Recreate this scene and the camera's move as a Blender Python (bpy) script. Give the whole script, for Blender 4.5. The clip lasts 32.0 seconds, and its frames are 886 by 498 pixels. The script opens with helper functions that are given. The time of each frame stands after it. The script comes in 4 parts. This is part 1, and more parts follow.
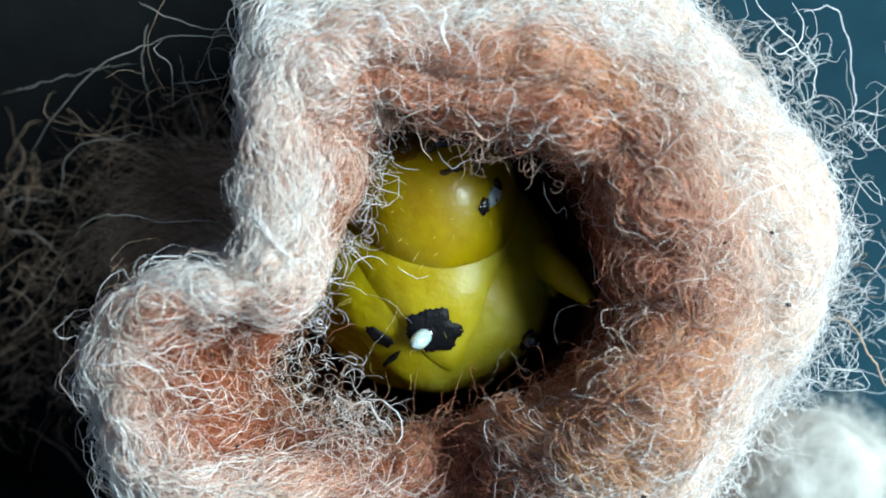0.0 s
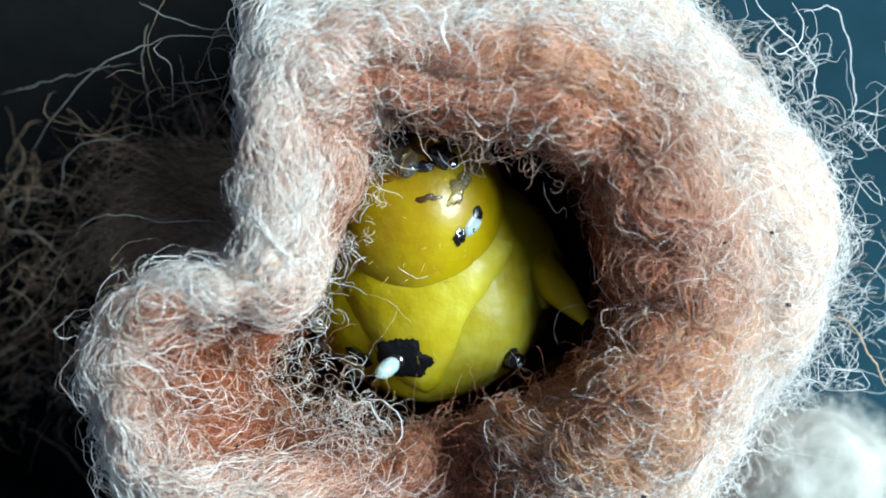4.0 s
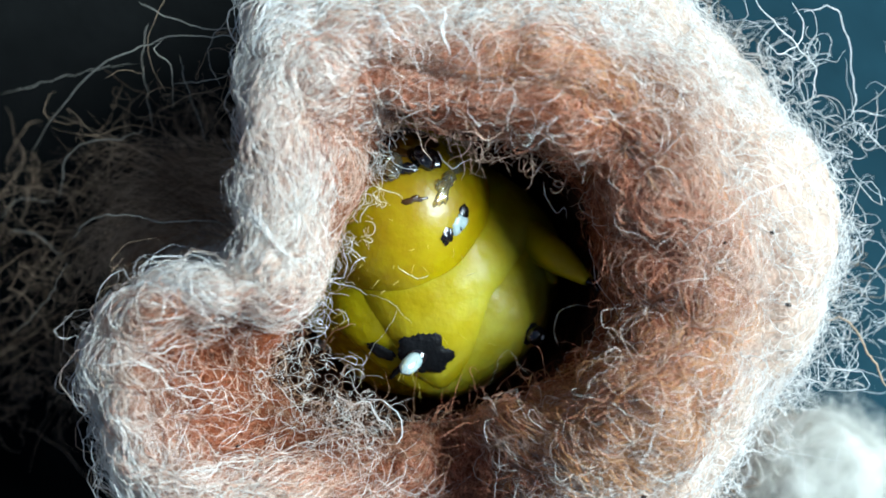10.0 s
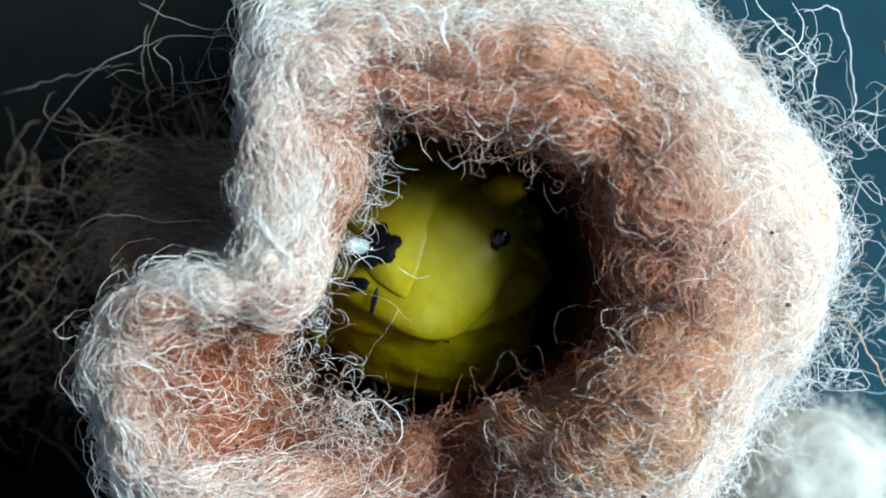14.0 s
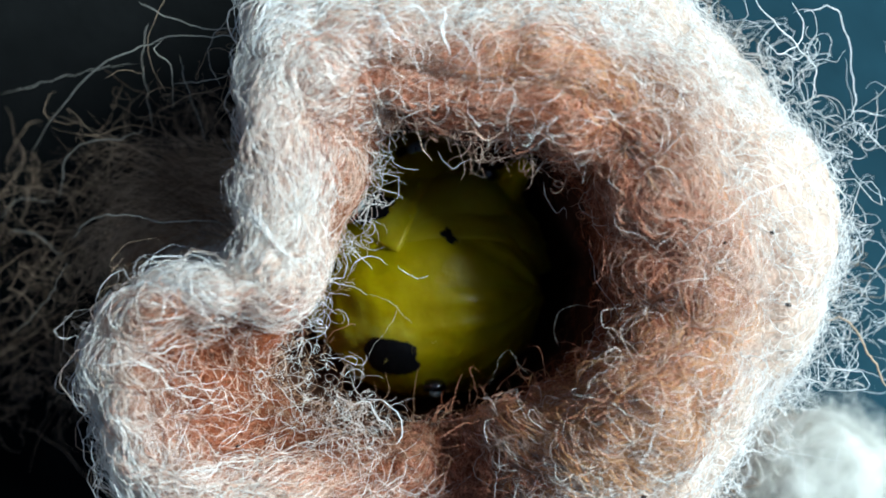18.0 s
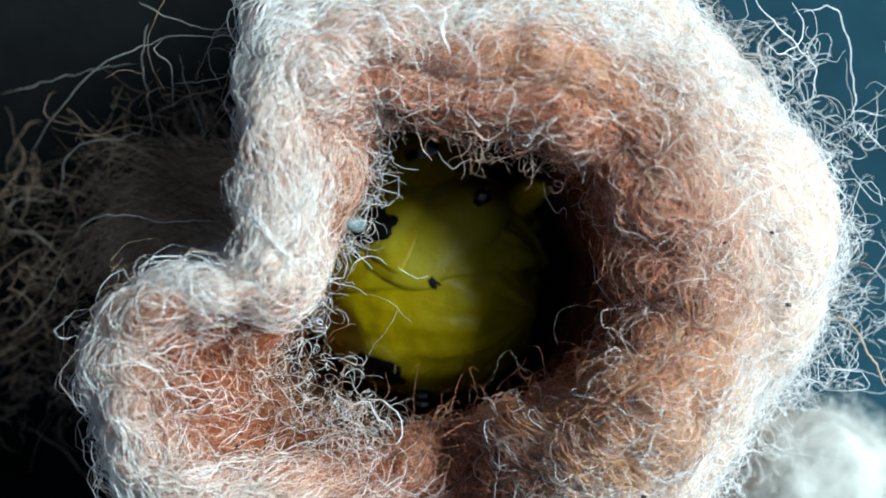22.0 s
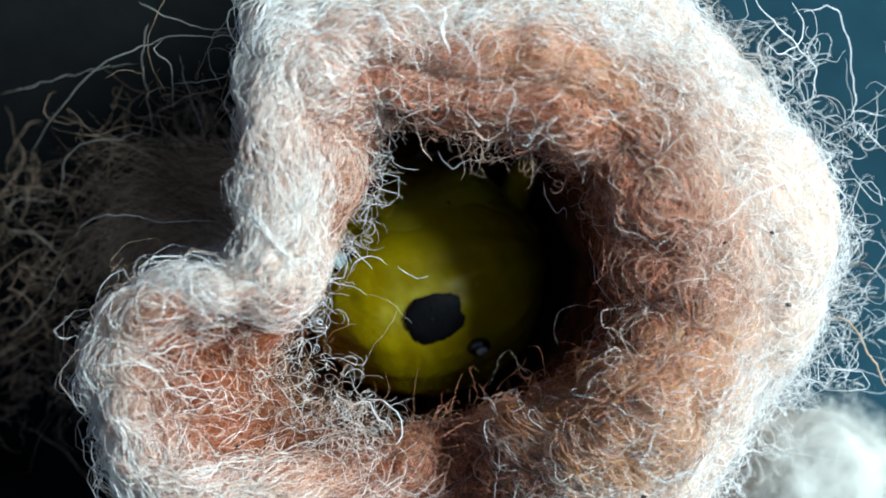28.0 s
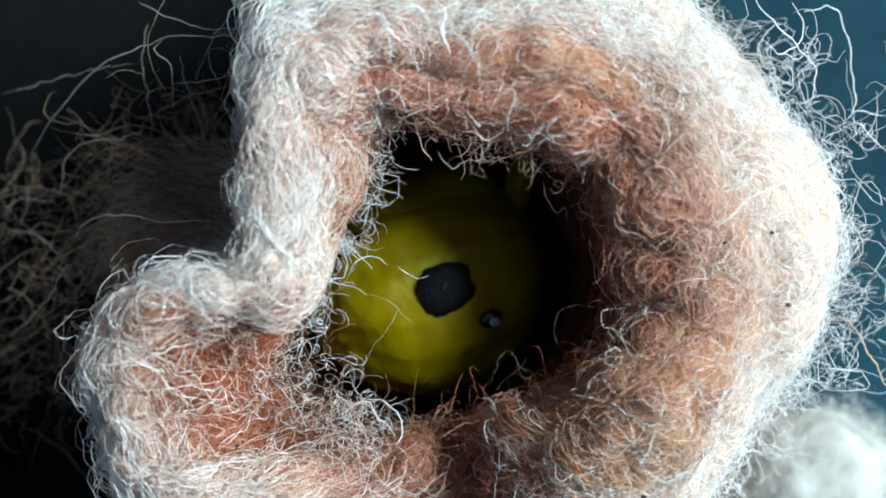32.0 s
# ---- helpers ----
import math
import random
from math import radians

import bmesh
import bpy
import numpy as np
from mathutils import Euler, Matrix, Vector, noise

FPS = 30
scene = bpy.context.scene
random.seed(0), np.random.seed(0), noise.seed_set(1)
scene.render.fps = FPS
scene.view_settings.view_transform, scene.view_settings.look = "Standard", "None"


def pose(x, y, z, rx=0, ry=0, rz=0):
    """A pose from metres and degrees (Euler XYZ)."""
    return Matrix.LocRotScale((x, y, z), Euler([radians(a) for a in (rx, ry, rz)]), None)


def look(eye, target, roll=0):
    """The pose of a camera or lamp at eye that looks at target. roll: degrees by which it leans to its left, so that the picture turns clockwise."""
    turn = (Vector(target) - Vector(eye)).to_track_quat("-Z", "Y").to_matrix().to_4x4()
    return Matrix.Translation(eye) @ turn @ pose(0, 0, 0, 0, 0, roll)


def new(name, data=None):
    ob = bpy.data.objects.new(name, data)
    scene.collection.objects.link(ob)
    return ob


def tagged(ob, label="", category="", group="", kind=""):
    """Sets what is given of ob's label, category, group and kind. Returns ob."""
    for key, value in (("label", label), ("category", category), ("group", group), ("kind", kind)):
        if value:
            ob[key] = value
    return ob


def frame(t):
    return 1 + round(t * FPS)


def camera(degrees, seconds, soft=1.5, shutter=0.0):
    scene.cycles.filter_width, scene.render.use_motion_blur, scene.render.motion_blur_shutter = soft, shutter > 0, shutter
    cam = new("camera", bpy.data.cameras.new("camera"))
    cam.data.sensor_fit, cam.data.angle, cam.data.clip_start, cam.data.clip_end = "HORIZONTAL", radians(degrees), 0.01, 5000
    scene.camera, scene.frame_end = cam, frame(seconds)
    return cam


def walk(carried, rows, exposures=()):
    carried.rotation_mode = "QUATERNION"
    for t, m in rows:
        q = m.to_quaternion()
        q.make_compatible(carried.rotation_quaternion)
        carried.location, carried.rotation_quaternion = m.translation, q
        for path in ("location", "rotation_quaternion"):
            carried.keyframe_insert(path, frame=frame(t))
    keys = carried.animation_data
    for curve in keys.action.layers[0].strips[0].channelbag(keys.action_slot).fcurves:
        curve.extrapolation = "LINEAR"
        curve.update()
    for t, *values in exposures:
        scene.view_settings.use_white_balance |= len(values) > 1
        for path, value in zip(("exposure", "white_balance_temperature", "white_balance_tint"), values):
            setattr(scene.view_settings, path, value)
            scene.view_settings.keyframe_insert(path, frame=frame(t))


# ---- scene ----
cam = camera(40, 32.0, soft=1.8)
cam.data.dof.use_dof, cam.data.dof.focus_distance, cam.data.dof.aperture_fstop = True, 0.0505, 45
walk(cam, [(0, pose(0, 0, 0.0687)), (32.0, pose(0, 0, 0.0687))])

# daylight from a window high on one side
world = bpy.data.worlds.new("daylight")
scene.world = world
world.use_nodes = True
_nt = world.node_tree
_sky = _nt.nodes.new("ShaderNodeTexSky")
_sky.sky_type, _sky.sun_disc = "NISHITA", False
_sky.sun_elevation, _sky.sun_rotation = radians(41), radians(75)
_nt.links.new(_sky.outputs[0], _nt.nodes["Background"].inputs[0])
_nt.nodes["Background"].inputs[1].default_value = 0.04
_sun = bpy.data.lights.new("sun", "SUN")
_sun.energy, _sun.angle, _sun.color = 5.0, radians(30), (0.74, 0.945, 1.04)
SUN_FROM = Vector((0.77, 0.21, 0.69))
new("sun", _sun).matrix_world = look(SUN_FROM, (0, 0, 0))
scene.view_settings.exposure = 1.05

MM = 0.001
EYE_Z = 68.7            # height of the lens over the table, mm
FOCAL = 784 / math.tan(radians(20))


def at_height(px, py, z):
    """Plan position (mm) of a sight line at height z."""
    d = EYE_Z - z
    return ((px - 784) / FOCAL * d, (441 - py) / FOCAL * d)


# ---------------------------------------------------------------- materials
def material(name, base, rough=0.5, vary=(), scale=300.0, bump=0.0, bump_scale=2000.0, sss=0.0, sss_radius=(1, 0.6, 0.1),
             metal=0.0, coat=0.0, trans=0.0, island=0.0, translucent=0.0, alpha=1.0, sheen=0.0, glass=0.0, spec=0.5, pale=()):
    m = bpy.data.materials.new(name)
    m.use_nodes = True
    nt = m.node_tree
    n, l = nt.nodes, nt.links
    b = n["Principled BSDF"]
    b.inputs["Roughness"].default_value = rough
    b.inputs["Specular IOR Level"].default_value = spec
    b.inputs["Metallic"].default_value = metal
    b.inputs["Coat Weight"].default_value = coat
    b.inputs["Coat Roughness"].default_value = 0.12
    b.inputs["Transmission Weight"].default_value = glass
    b.inputs["Alpha"].default_value = alpha
    b.inputs["Sheen Weight"].default_value = sheen
    b.inputs["Subsurface Weight"].default_value = sss
    b.inputs["Subsurface Radius"].default_value = sss_radius
    b.inputs["Subsurface Scale"].default_value = 0.0012
    co = n.new("ShaderNodeTexCoord")
    colour = None
    if vary:
        big = n.new("ShaderNodeTexNoise")
        big.inputs["Scale"].default_value, big.inputs["Detail"].default_value = scale, 4
        l.new(co.outputs["Object"], big.inputs["Vector"])
        small = n.new("ShaderNodeTexNoise")
        small.inputs["Scale"].default_value, small.inputs["Detail"].default_value = scale * 7, 3
        l.new(co.outputs["Object"], small.inputs["Vector"])
        add = n.new("ShaderNodeMath")
        add.operation = "MULTIPLY_ADD"
        add.inputs[1].default_value = 0.35
        l.new(small.outputs["Fac"], add.inputs[0])
        l.new(big.outputs["Fac"], add.inputs[2])
        fac = add.outputs[0]
        if island:
            geo = n.new("ShaderNodeNewGeometry")
            mix = n.new("ShaderNodeMath")
            mix.operation = "MULTIPLY_ADD"
            mix.inputs[1].default_value = island
            l.new(geo.outputs["Random Per Island"], mix.inputs[0])
            l.new(fac, mix.inputs[2])
            fac = mix.outputs[0]
        ramp = n.new("ShaderNodeValToRGB")
        lo, hi = (0.45, 0.9) if not island else (0.62, 1.0)
        ramp.color_ramp.elements[0].position, ramp.color_ramp.elements[1].position = lo, min(1.0, hi)
        ramp.color_ramp.elements[0].color = (*base, 1)
        ramp.color_ramp.elements[1].color = (*vary, 1)
        l.new(fac, ramp.inputs[0])
        l.new(ramp.outputs[0], b.inputs["Base Color"])
        colour = ramp.outputs[0]
    else:
        b.inputs["Base Color"].default_value = (*base, 1)
    if pale:
        at = n.new("ShaderNodeAttribute")
        at.attribute_name = "pale"
        blend = n.new("ShaderNodeMix")
        blend.data_type = "RGBA"
        l.new(at.outputs["Fac"], blend.inputs["Factor"])
        l.new(colour, blend.inputs["A"])
        blend.inputs["B"].default_value = (*pale, 1)
        colour = blend.outputs["Result"]
        l.new(colour, b.inputs["Base Color"])
    if bump:
        nz = n.new("ShaderNodeTexNoise")
        nz.inputs["Scale"].default_value, nz.inputs["Detail"].default_value = bump_scale, 5
        l.new(co.outputs["Object"], nz.inputs["Vector"])
        bp = n.new("ShaderNodeBump")
        bp.inputs["Strength"].default_value, bp.inputs["Distance"].default_value = bump, 0.0002
        l.new(nz.outputs["Fac"], bp.inputs["Height"])
        l.new(bp.outputs[0], b.inputs["Normal"])
    if translucent:
        tr = n.new("ShaderNodeBsdfTranslucent")
        if colour:
            l.new(colour, tr.inputs[0])
        else:
            tr.inputs[0].default_value = (*base, 1)
        mx = n.new("ShaderNodeMixShader")
        mx.inputs[0].default_value = translucent
        l.new(b.outputs[0], mx.inputs[1])
        l.new(tr.outputs[0], mx.inputs[2])
        l.new(mx.outputs[0], n["Material Output"].inputs[0])
    return m


M_FELT = material("pink_felt", (0.14, 0.036, 0.011), 0.9, (0.30, 0.12, 0.058), 220, 0.9, 4500, spec=0.1, translucent=0.2, pale=(0.60, 0.45, 0.36))
# felt deep in the hollow: the shade there is put into this darker colour
M_HOLLOW_SHADE = material("hollow_shade_felt", (0.05, 0.018, 0.01), 0.95, (0.12, 0.05, 0.03), 260, 0.8, 2500, spec=0.05)
M_WOOL = material("pink_wool", (0.22, 0.043, 0.019), 0.42, (0.76, 0.325, 0.195), 200, island=0.55, translucent=0.2, spec=0.4)
M_RUST = material("rust_wool", (0.095, 0.017, 0.007), 0.5, (0.42, 0.112, 0.044), 200, island=0.5, translucent=0.2, spec=0.25)
M_GOLD = material("golden_wool", (0.30, 0.085, 0.018), 0.35, (0.86, 0.47, 0.22), 200, island=0.5, translucent=0.36, spec=0.5)
M_DUST = material("dark_dust", (0.012, 0.006, 0.004), 0.7, (0.03, 0.016, 0.010), 900, 0.4, 6000)
M_TAN = material("tan_wool", (0.18, 0.050, 0.018), 0.30, (0.52, 0.29, 0.17), 200, island=0.5, translucent=0.3, spec=0.5)
M_PALE = material("pale_wool", (0.85, 0.77, 0.70), 0.30, (0.97, 0.97, 0.96), 200, island=0.5, translucent=0.45, spec=0.5)
M_ROSE = material("rose_white_wool", (0.46, 0.22, 0.14), 0.36, (0.88, 0.64, 0.50), 200, island=0.5, translucent=0.22, spec=0.5)
M_FOLD = material("warm_white_wool", (0.72, 0.54, 0.45), 0.28, (0.98, 0.93, 0.87), 200, island=0.5, translucent=0.34, spec=0.6)
M_BROWN = material("brown_wool", (0.16, 0.088, 0.050), 0.42, (0.66, 0.47, 0.32), 200, island=0.5, translucent=0.3, spec=0.3)
M_STRAY = material("grey_brown_fibre", (0.30, 0.25, 0.19), 0.35, (0.62, 0.58, 0.50), 400, island=0.6, translucent=0.3, spec=0.5)
M_GROUND = material("dark_teal_cloth", (0.006, 0.020, 0.028), 0.9, (0.016, 0.055, 0.075), 40, 0.3, 900, spec=0.02)
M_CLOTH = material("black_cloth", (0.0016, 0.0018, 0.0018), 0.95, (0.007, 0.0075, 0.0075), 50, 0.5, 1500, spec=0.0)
M_FLUFF = material("cream_fluff", (0.76, 0.75, 0.69), 0.9, (0.90, 0.89, 0.84), 40, island=0.3, translucent=0.3, spec=0.1)
M_SKIN = material("yellow_skin", (0.275, 0.187, 0.0003), 0.40, (0.38, 0.295, 0.0008), 210, 0.45, 1100, sss=0.35, coat=0.06, spec=0.16, pale=(0.47, 0.44, 0.06))
M_COLLAR = material("pale_yellow_skin", (0.265, 0.190, 0.0006), 0.40, (0.36, 0.295, 0.004), 300, 0.35, 1500, sss=0.35, coat=0.06, spec=0.16, pale=(0.48, 0.46, 0.09))
M_HEAD = material("amber_yellow_shell", (0.265, 0.142, 0.0003), 0.34, (0.37, 0.285, 0.0006), 170, 0.15, 2600, sss=0.4, coat=0.08, spec=0.35)
M_BLACK = material("black_patch", (0.0025, 0.0025, 0.003), 0.5, (0.006, 0.006, 0.007), 900, 0.3, 5000, spec=0.12)
M_GLOSS = material("glossy_black_shell", (0.006, 0.005, 0.006), 0.12, coat=0.8)
# white of the tubercles, also used for the painted highlight by the eye spots
M_WHITE = material("white_tubercle_and_highlight", (0.30, 0.42, 0.42), 0.22, (0.56, 0.67, 0.66), 900, 0.1, 4000, sss=0.4, sss_radius=(1, 1, 1), coat=0.4, glass=0.2)
M_CLEAR = material("clear_pale_membrane", (0.66, 0.60, 0.30), 0.12, (0.86, 0.84, 0.66), 1500, 0.15, 3000, coat=0.3, glass=0.92)
M_PALP = material("clear_skin", (0.80, 0.78, 0.58), 0.08, (0.88, 0.88, 0.78), 1500, 0.1, 3000, coat=0.3, glass=0.95)
M_AMBER = material("amber_skin", (0.105, 0.040, 0.0003), 0.34, (0.185, 0.092, 0.0004), 500, 0.2, 2600, sss=0.3, spec=0.25)
M_MOUTH = material("dark_brown_shell", (0.022, 0.007, 0.0008), 0.3, (0.07, 0.025, 0.001), 700, 0.2, 3000, coat=0.2)
M_HAIR = material("pale_bristle", (0.55, 0.42, 0.10), 0.3)


# ---------------------------------------------------------------- mesh helpers
def mesh_object(name, verts, quads, mat, parent=None, label="", smooth=True):
    """One mesh from arrays of vertices (mm) and quads."""
    me = bpy.data.meshes.new(name)
    v = np.asarray(verts, dtype=np.float32).reshape(-1, 3) * MM
    q = np.asarray(quads, dtype=np.int32).reshape(-1, 4)
    me.vertices.add(len(v))
    me.vertices.foreach_set("co", v.ravel())
    me.loops.add(q.size)
    me.loops.foreach_set("vertex_index", q.ravel())
    me.polygons.add(len(q))
    me.polygons.foreach_set("loop_start", np.arange(0, q.size, 4, dtype=np.int32))
    me.polygons.foreach_set("use_smooth", np.full(len(q), smooth))
    me.materials.append(mat)
    me.update(calc_edges=True)
    ob = new(name, me)
    if parent:
        ob.parent = parent
    if label:
        tagged(ob, label)
    return ob


def set_pale(ob, values):
    """How pale the surface is at each vertex, 0 to 1: wool bleached outside, fat under thin skin."""
    at = ob.data.attributes.new("pale", "FLOAT", "POINT")
    at.data.foreach_set("value", np.asarray(values, dtype=np.float32).ravel())


def grid_quads(nu, nv, close_u=False, close_v=False):
    i = np.arange(nu if close_u else nu - 1)
    j = np.arange(nv if close_v else nv - 1)
    a, b = np.meshgrid(i, j, indexing="ij")
    a2, b2 = (a + 1) % nu, (b + 1) % nv
    return np.stack([a * nv + b, a2 * nv + b, a2 * nv + b2, a * nv + b2], -1).reshape(-1, 4)


def tubes(paths, radii, sides=3, taper=0.25):
    """Vertices and quads of thin tubes round paths (n, m, 3)."""
    n, m = paths.shape[:2]
    tan = np.gradient(paths, axis=1)
    tan /= np.linalg.norm(tan, axis=2, keepdims=True) + 1e-9
    ref = np.array([0.31, 0.52, 0.79])
    a = np.cross(tan, ref)
    a /= np.linalg.norm(a, axis=2, keepdims=True) + 1e-9
    b = np.cross(tan, a)
    s = np.linspace(0, 1, m)
    r = np.asarray(radii).reshape(-1, 1) * (1 - (1 - taper) * np.abs(2 * s - 1) ** 4)[None]
    ang = np.arange(sides) * 2 * np.pi / sides
    v = paths[:, :, None] + r[:, :, None, None] * (np.cos(ang)[None, None, :, None] * a[:, :, None] + np.sin(ang)[None, None, :, None] * b[:, :, None])
    q = grid_quads(m, sides, close_v=True)
    q = (q[None] + (np.arange(n) * m * sides)[:, None, None]).reshape(-1, 4)
    return v.reshape(-1, 3), q


def smooth_line(points, m):
    """A smooth line of m points through a few, mm."""
    p = np.array(points, float)
    p = np.vstack([2 * p[0] - p[1], p, 2 * p[-1] - p[-2]])
    t = np.linspace(0, len(p) - 3 - 1e-6, m)
    i = t.astype(int)
    f = (t - i)[:, None]
    a, b, c, d = p[i], p[i + 1], p[i + 2], p[i + 3]
    return 0.5 * (2 * b + (c - a) * f + (2 * a - 5 * b + 4 * c - d) * f ** 2 + (3 * b - a - 3 * c + d) * f ** 3)


def loop_line(points, m):
    p = np.array(points, float)
    k = len(p)
    t = np.arange(m) / m * k
    i = t.astype(int)
    f = (t - i)[:, None]
    a, b, c, d = p[(i - 1) % k], p[i % k], p[(i + 1) % k], p[(i + 2) % k]
    return 0.5 * (2 * b + (c - a) * f + (2 * a - 5 * b + 4 * c - d) * f ** 2 + (3 * b - a - 3 * c + d) * f ** 3)


# ---------------------------------------------------------------- ground
def ground():
    """The top of the table that the nest stands on, with rounded edges."""
    bm = bmesh.new()
    bmesh.ops.create_cube(bm, size=1.0, matrix=Matrix.Translation((0, 0, -0.006)) @ Matrix.Diagonal((1.4, 0.9, 0.012, 1)))
    bmesh.ops.bevel(bm, geom=bm.edges[:], offset=0.002, segments=3, affect="EDGES")
    me = bpy.data.meshes.new("ground")
    bm.to_mesh(me)
    bm.free()
    me.materials.append(M_GROUND)
    tagged(new("ground", me), "dark teal tabletop under the nest", "ground", kind="structure")


ground()


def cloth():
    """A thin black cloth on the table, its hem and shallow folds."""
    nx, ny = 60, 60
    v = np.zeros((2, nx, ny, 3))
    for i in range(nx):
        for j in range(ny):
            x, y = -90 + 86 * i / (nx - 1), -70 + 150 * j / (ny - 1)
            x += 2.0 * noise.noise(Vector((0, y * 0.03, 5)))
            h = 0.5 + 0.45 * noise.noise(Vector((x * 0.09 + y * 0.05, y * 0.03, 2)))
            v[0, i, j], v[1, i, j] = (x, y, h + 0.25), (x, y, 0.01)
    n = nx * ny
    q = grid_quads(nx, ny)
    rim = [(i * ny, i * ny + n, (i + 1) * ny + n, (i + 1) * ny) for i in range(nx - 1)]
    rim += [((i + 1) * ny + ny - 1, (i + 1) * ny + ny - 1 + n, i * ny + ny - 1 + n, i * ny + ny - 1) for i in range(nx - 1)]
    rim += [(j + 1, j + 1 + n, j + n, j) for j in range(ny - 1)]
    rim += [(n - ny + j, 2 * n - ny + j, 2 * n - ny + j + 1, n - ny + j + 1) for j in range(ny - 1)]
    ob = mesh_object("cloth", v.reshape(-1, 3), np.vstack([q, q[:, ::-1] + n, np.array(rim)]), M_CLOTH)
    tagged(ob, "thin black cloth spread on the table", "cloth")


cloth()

# ---------------------------------------------------------------- the woolly nest
# plan of the wall: the edge of the opening, the crest and the outer edge, as seen from above
EDGE = [(1100, 490), (1080, 385), (1035, 285), (944, 236), (842, 216), (768, 203), (692, 186), (642, 250), (634, 335), (600, 405), (578, 475), (550, 545),
        (505, 582), (470, 615), (455, 662), (480, 705), (540, 752), (630, 785), (720, 792), (790, 760), (870, 745), (955, 712), (1045, 655), (1098, 575)]
CREST = [(1290, 480), (1250, 370), (1190, 250), (1100, 150), (980, 90), (850, 70), (690, 60), (535, 90), (475, 200), (462, 330), (458, 425), (430, 500),
         (330, 518), (240, 568), (215, 640), (240, 735), (310, 850), (520, 850), (660, 850), (790, 810), (900, 800), (1080, 780), (1220, 690), (1280, 590)]
OUTER = [(1478, 470), (1465, 345), (1390, 222), (1285, 88), (1140, -50), (930, -120), (680, -120), (500, -40), (468, 160), (470, 330), (452, 425), (360, 475),
         (292, 496), (224, 560), (203, 640), (226, 740), (268, 900), (420, 1000), (640, 1030), (820, 1040), (1000, 1030), (1180, 950), (1290, 800), (1390, 650)]
NU, NV = 500, 220


def nest_surface():
    """The felt wall as a grid of points, from the floor of the hollow over the crest to the table."""
    k = len(EDGE)
    ang = [-2 * math.pi * i / k for i in range(k)]
    hx, hy = -0.6, -1.5

    def circle(r, z):
        return [(hx + r * math.cos(-a), hy + r * math.sin(-a), z) for a in ang]

    crest_z = [21, 21, 21.5, 22, 22, 22, 22, 22.6, 23.0, 22.9, 22.5, 22.5, 22.8, 22.4, 22, 22, 21, 19, 16.5, 14.8, 18.3, 21.3, 21.6, 21]
    edge_z = [19.3, 19.4, 19.7, 20.2, 20.3, 20.3, 20, 19, 18.5, 18.5, 19.4, 21.0, 19.6, 18, 17, 16.5, 15.6, 15, 14.2, 14, 14.8, 17, 18.6, 19]
    edge = [(*at_height(x, y, z), z) for (x, y), z in zip(EDGE, edge_z)]
    skirt = [2, 2, 2, 2, 2, 2, 0, -2, -2, 4, 9, 8, 4, -2, -2.5, -2.5, -2, 0, 3, 3, 3, 3, 3, 3]
    crest = [(*at_height(x, y, z), z) for (x, y), z in zip(CREST, crest_z)]
    outer_z = [15] * 17 + [14, 12, 11.5, 14.5, 16, 15, 15]
    outer = [(*at_height(x, y, z), z) for (x, y), z in zip(OUTER, outer_z)]
    base = []
    for (x, y, z), w in zip(outer, skirt):
        r = math.hypot(x, y)
        base.append((x * (1 + w / r), y * (1 + w / r), -0.2))
    wide = [7.4, 7.4, 7.4] + [7.8] * 7 + [8.0, 8.6, 9.4, 9.8, 9.8, 9.4, 8.6, 7.8] + [7.2] * 6
    belly = [(hx + r * math.cos(-a), hy + r * math.sin(-a), 9.5) for a, r in zip(ang, wide)]
    rings = [circle(0.3, 0.8), circle(5.6, 1.0), belly, edge, crest, outer, base]
    rings = np.array([loop_line(r, NU) for r in rings])          # 7, NU, 3
    out = np.array([smooth_line(rings[:, u], NV) for u in range(NU)])
    return out


GRID = nest_surface()


def normals(g):
    du = np.roll(g, -1, 0) - np.roll(g, 1, 0)
    dv = np.gradient(g, axis=1)
    n = np.cross(dv, du)
    n /= np.linalg.norm(n, axis=2, keepdims=True) + 1e-9
    return n


# grooves and swellings of the felt: station, stage, half widths, height in mm
RELIEF = [(2.0, 3.55, 0.7, 0.14, -0.5), (3.3, 3.70, 0.6, 0.10, -0.6), (4.6, 3.58, 0.7, 0.13, -0.7), (6.1, 3.62, 0.7, 0.13, -0.8), (3.9, 3.88, 1.0, 0.14, 0.4), (0.4, 3.45, 0.6, 0.22, -0.5), (1.2, 3.7, 0.35, 0.3, 0.6),
          (2.6, 3.35, 0.4, 0.2, 0.5), (5.3, 3.3, 0.5, 0.15, 0.4), (19.35, 3.8, 0.32, 0.6, -0.9), (20.2, 3.35, 0.6, 0.2, 0.7), (20.9, 3.75, 0.5, 0.18, -0.9), (22.0, 3.4, 0.5, 0.2, 0.5), (22.9, 3.65, 0.5, 0.2, -0.5),
          (7.6, 3.72, 0.35, 0.16, -0.8), (9.2, 3.7, 0.7, 0.14, 0.3), (13.0, 3.62, 0.9, 0.16, -0.5), (15.6, 3.55, 0.9, 0.16, -0.6), (17.2, 3.75, 0.5, 0.25, -0.6), (18.3, 3.8, 0.3, 0.3, 0.5), (23.4, 4.3, 0.5, 0.2, -0.5)]


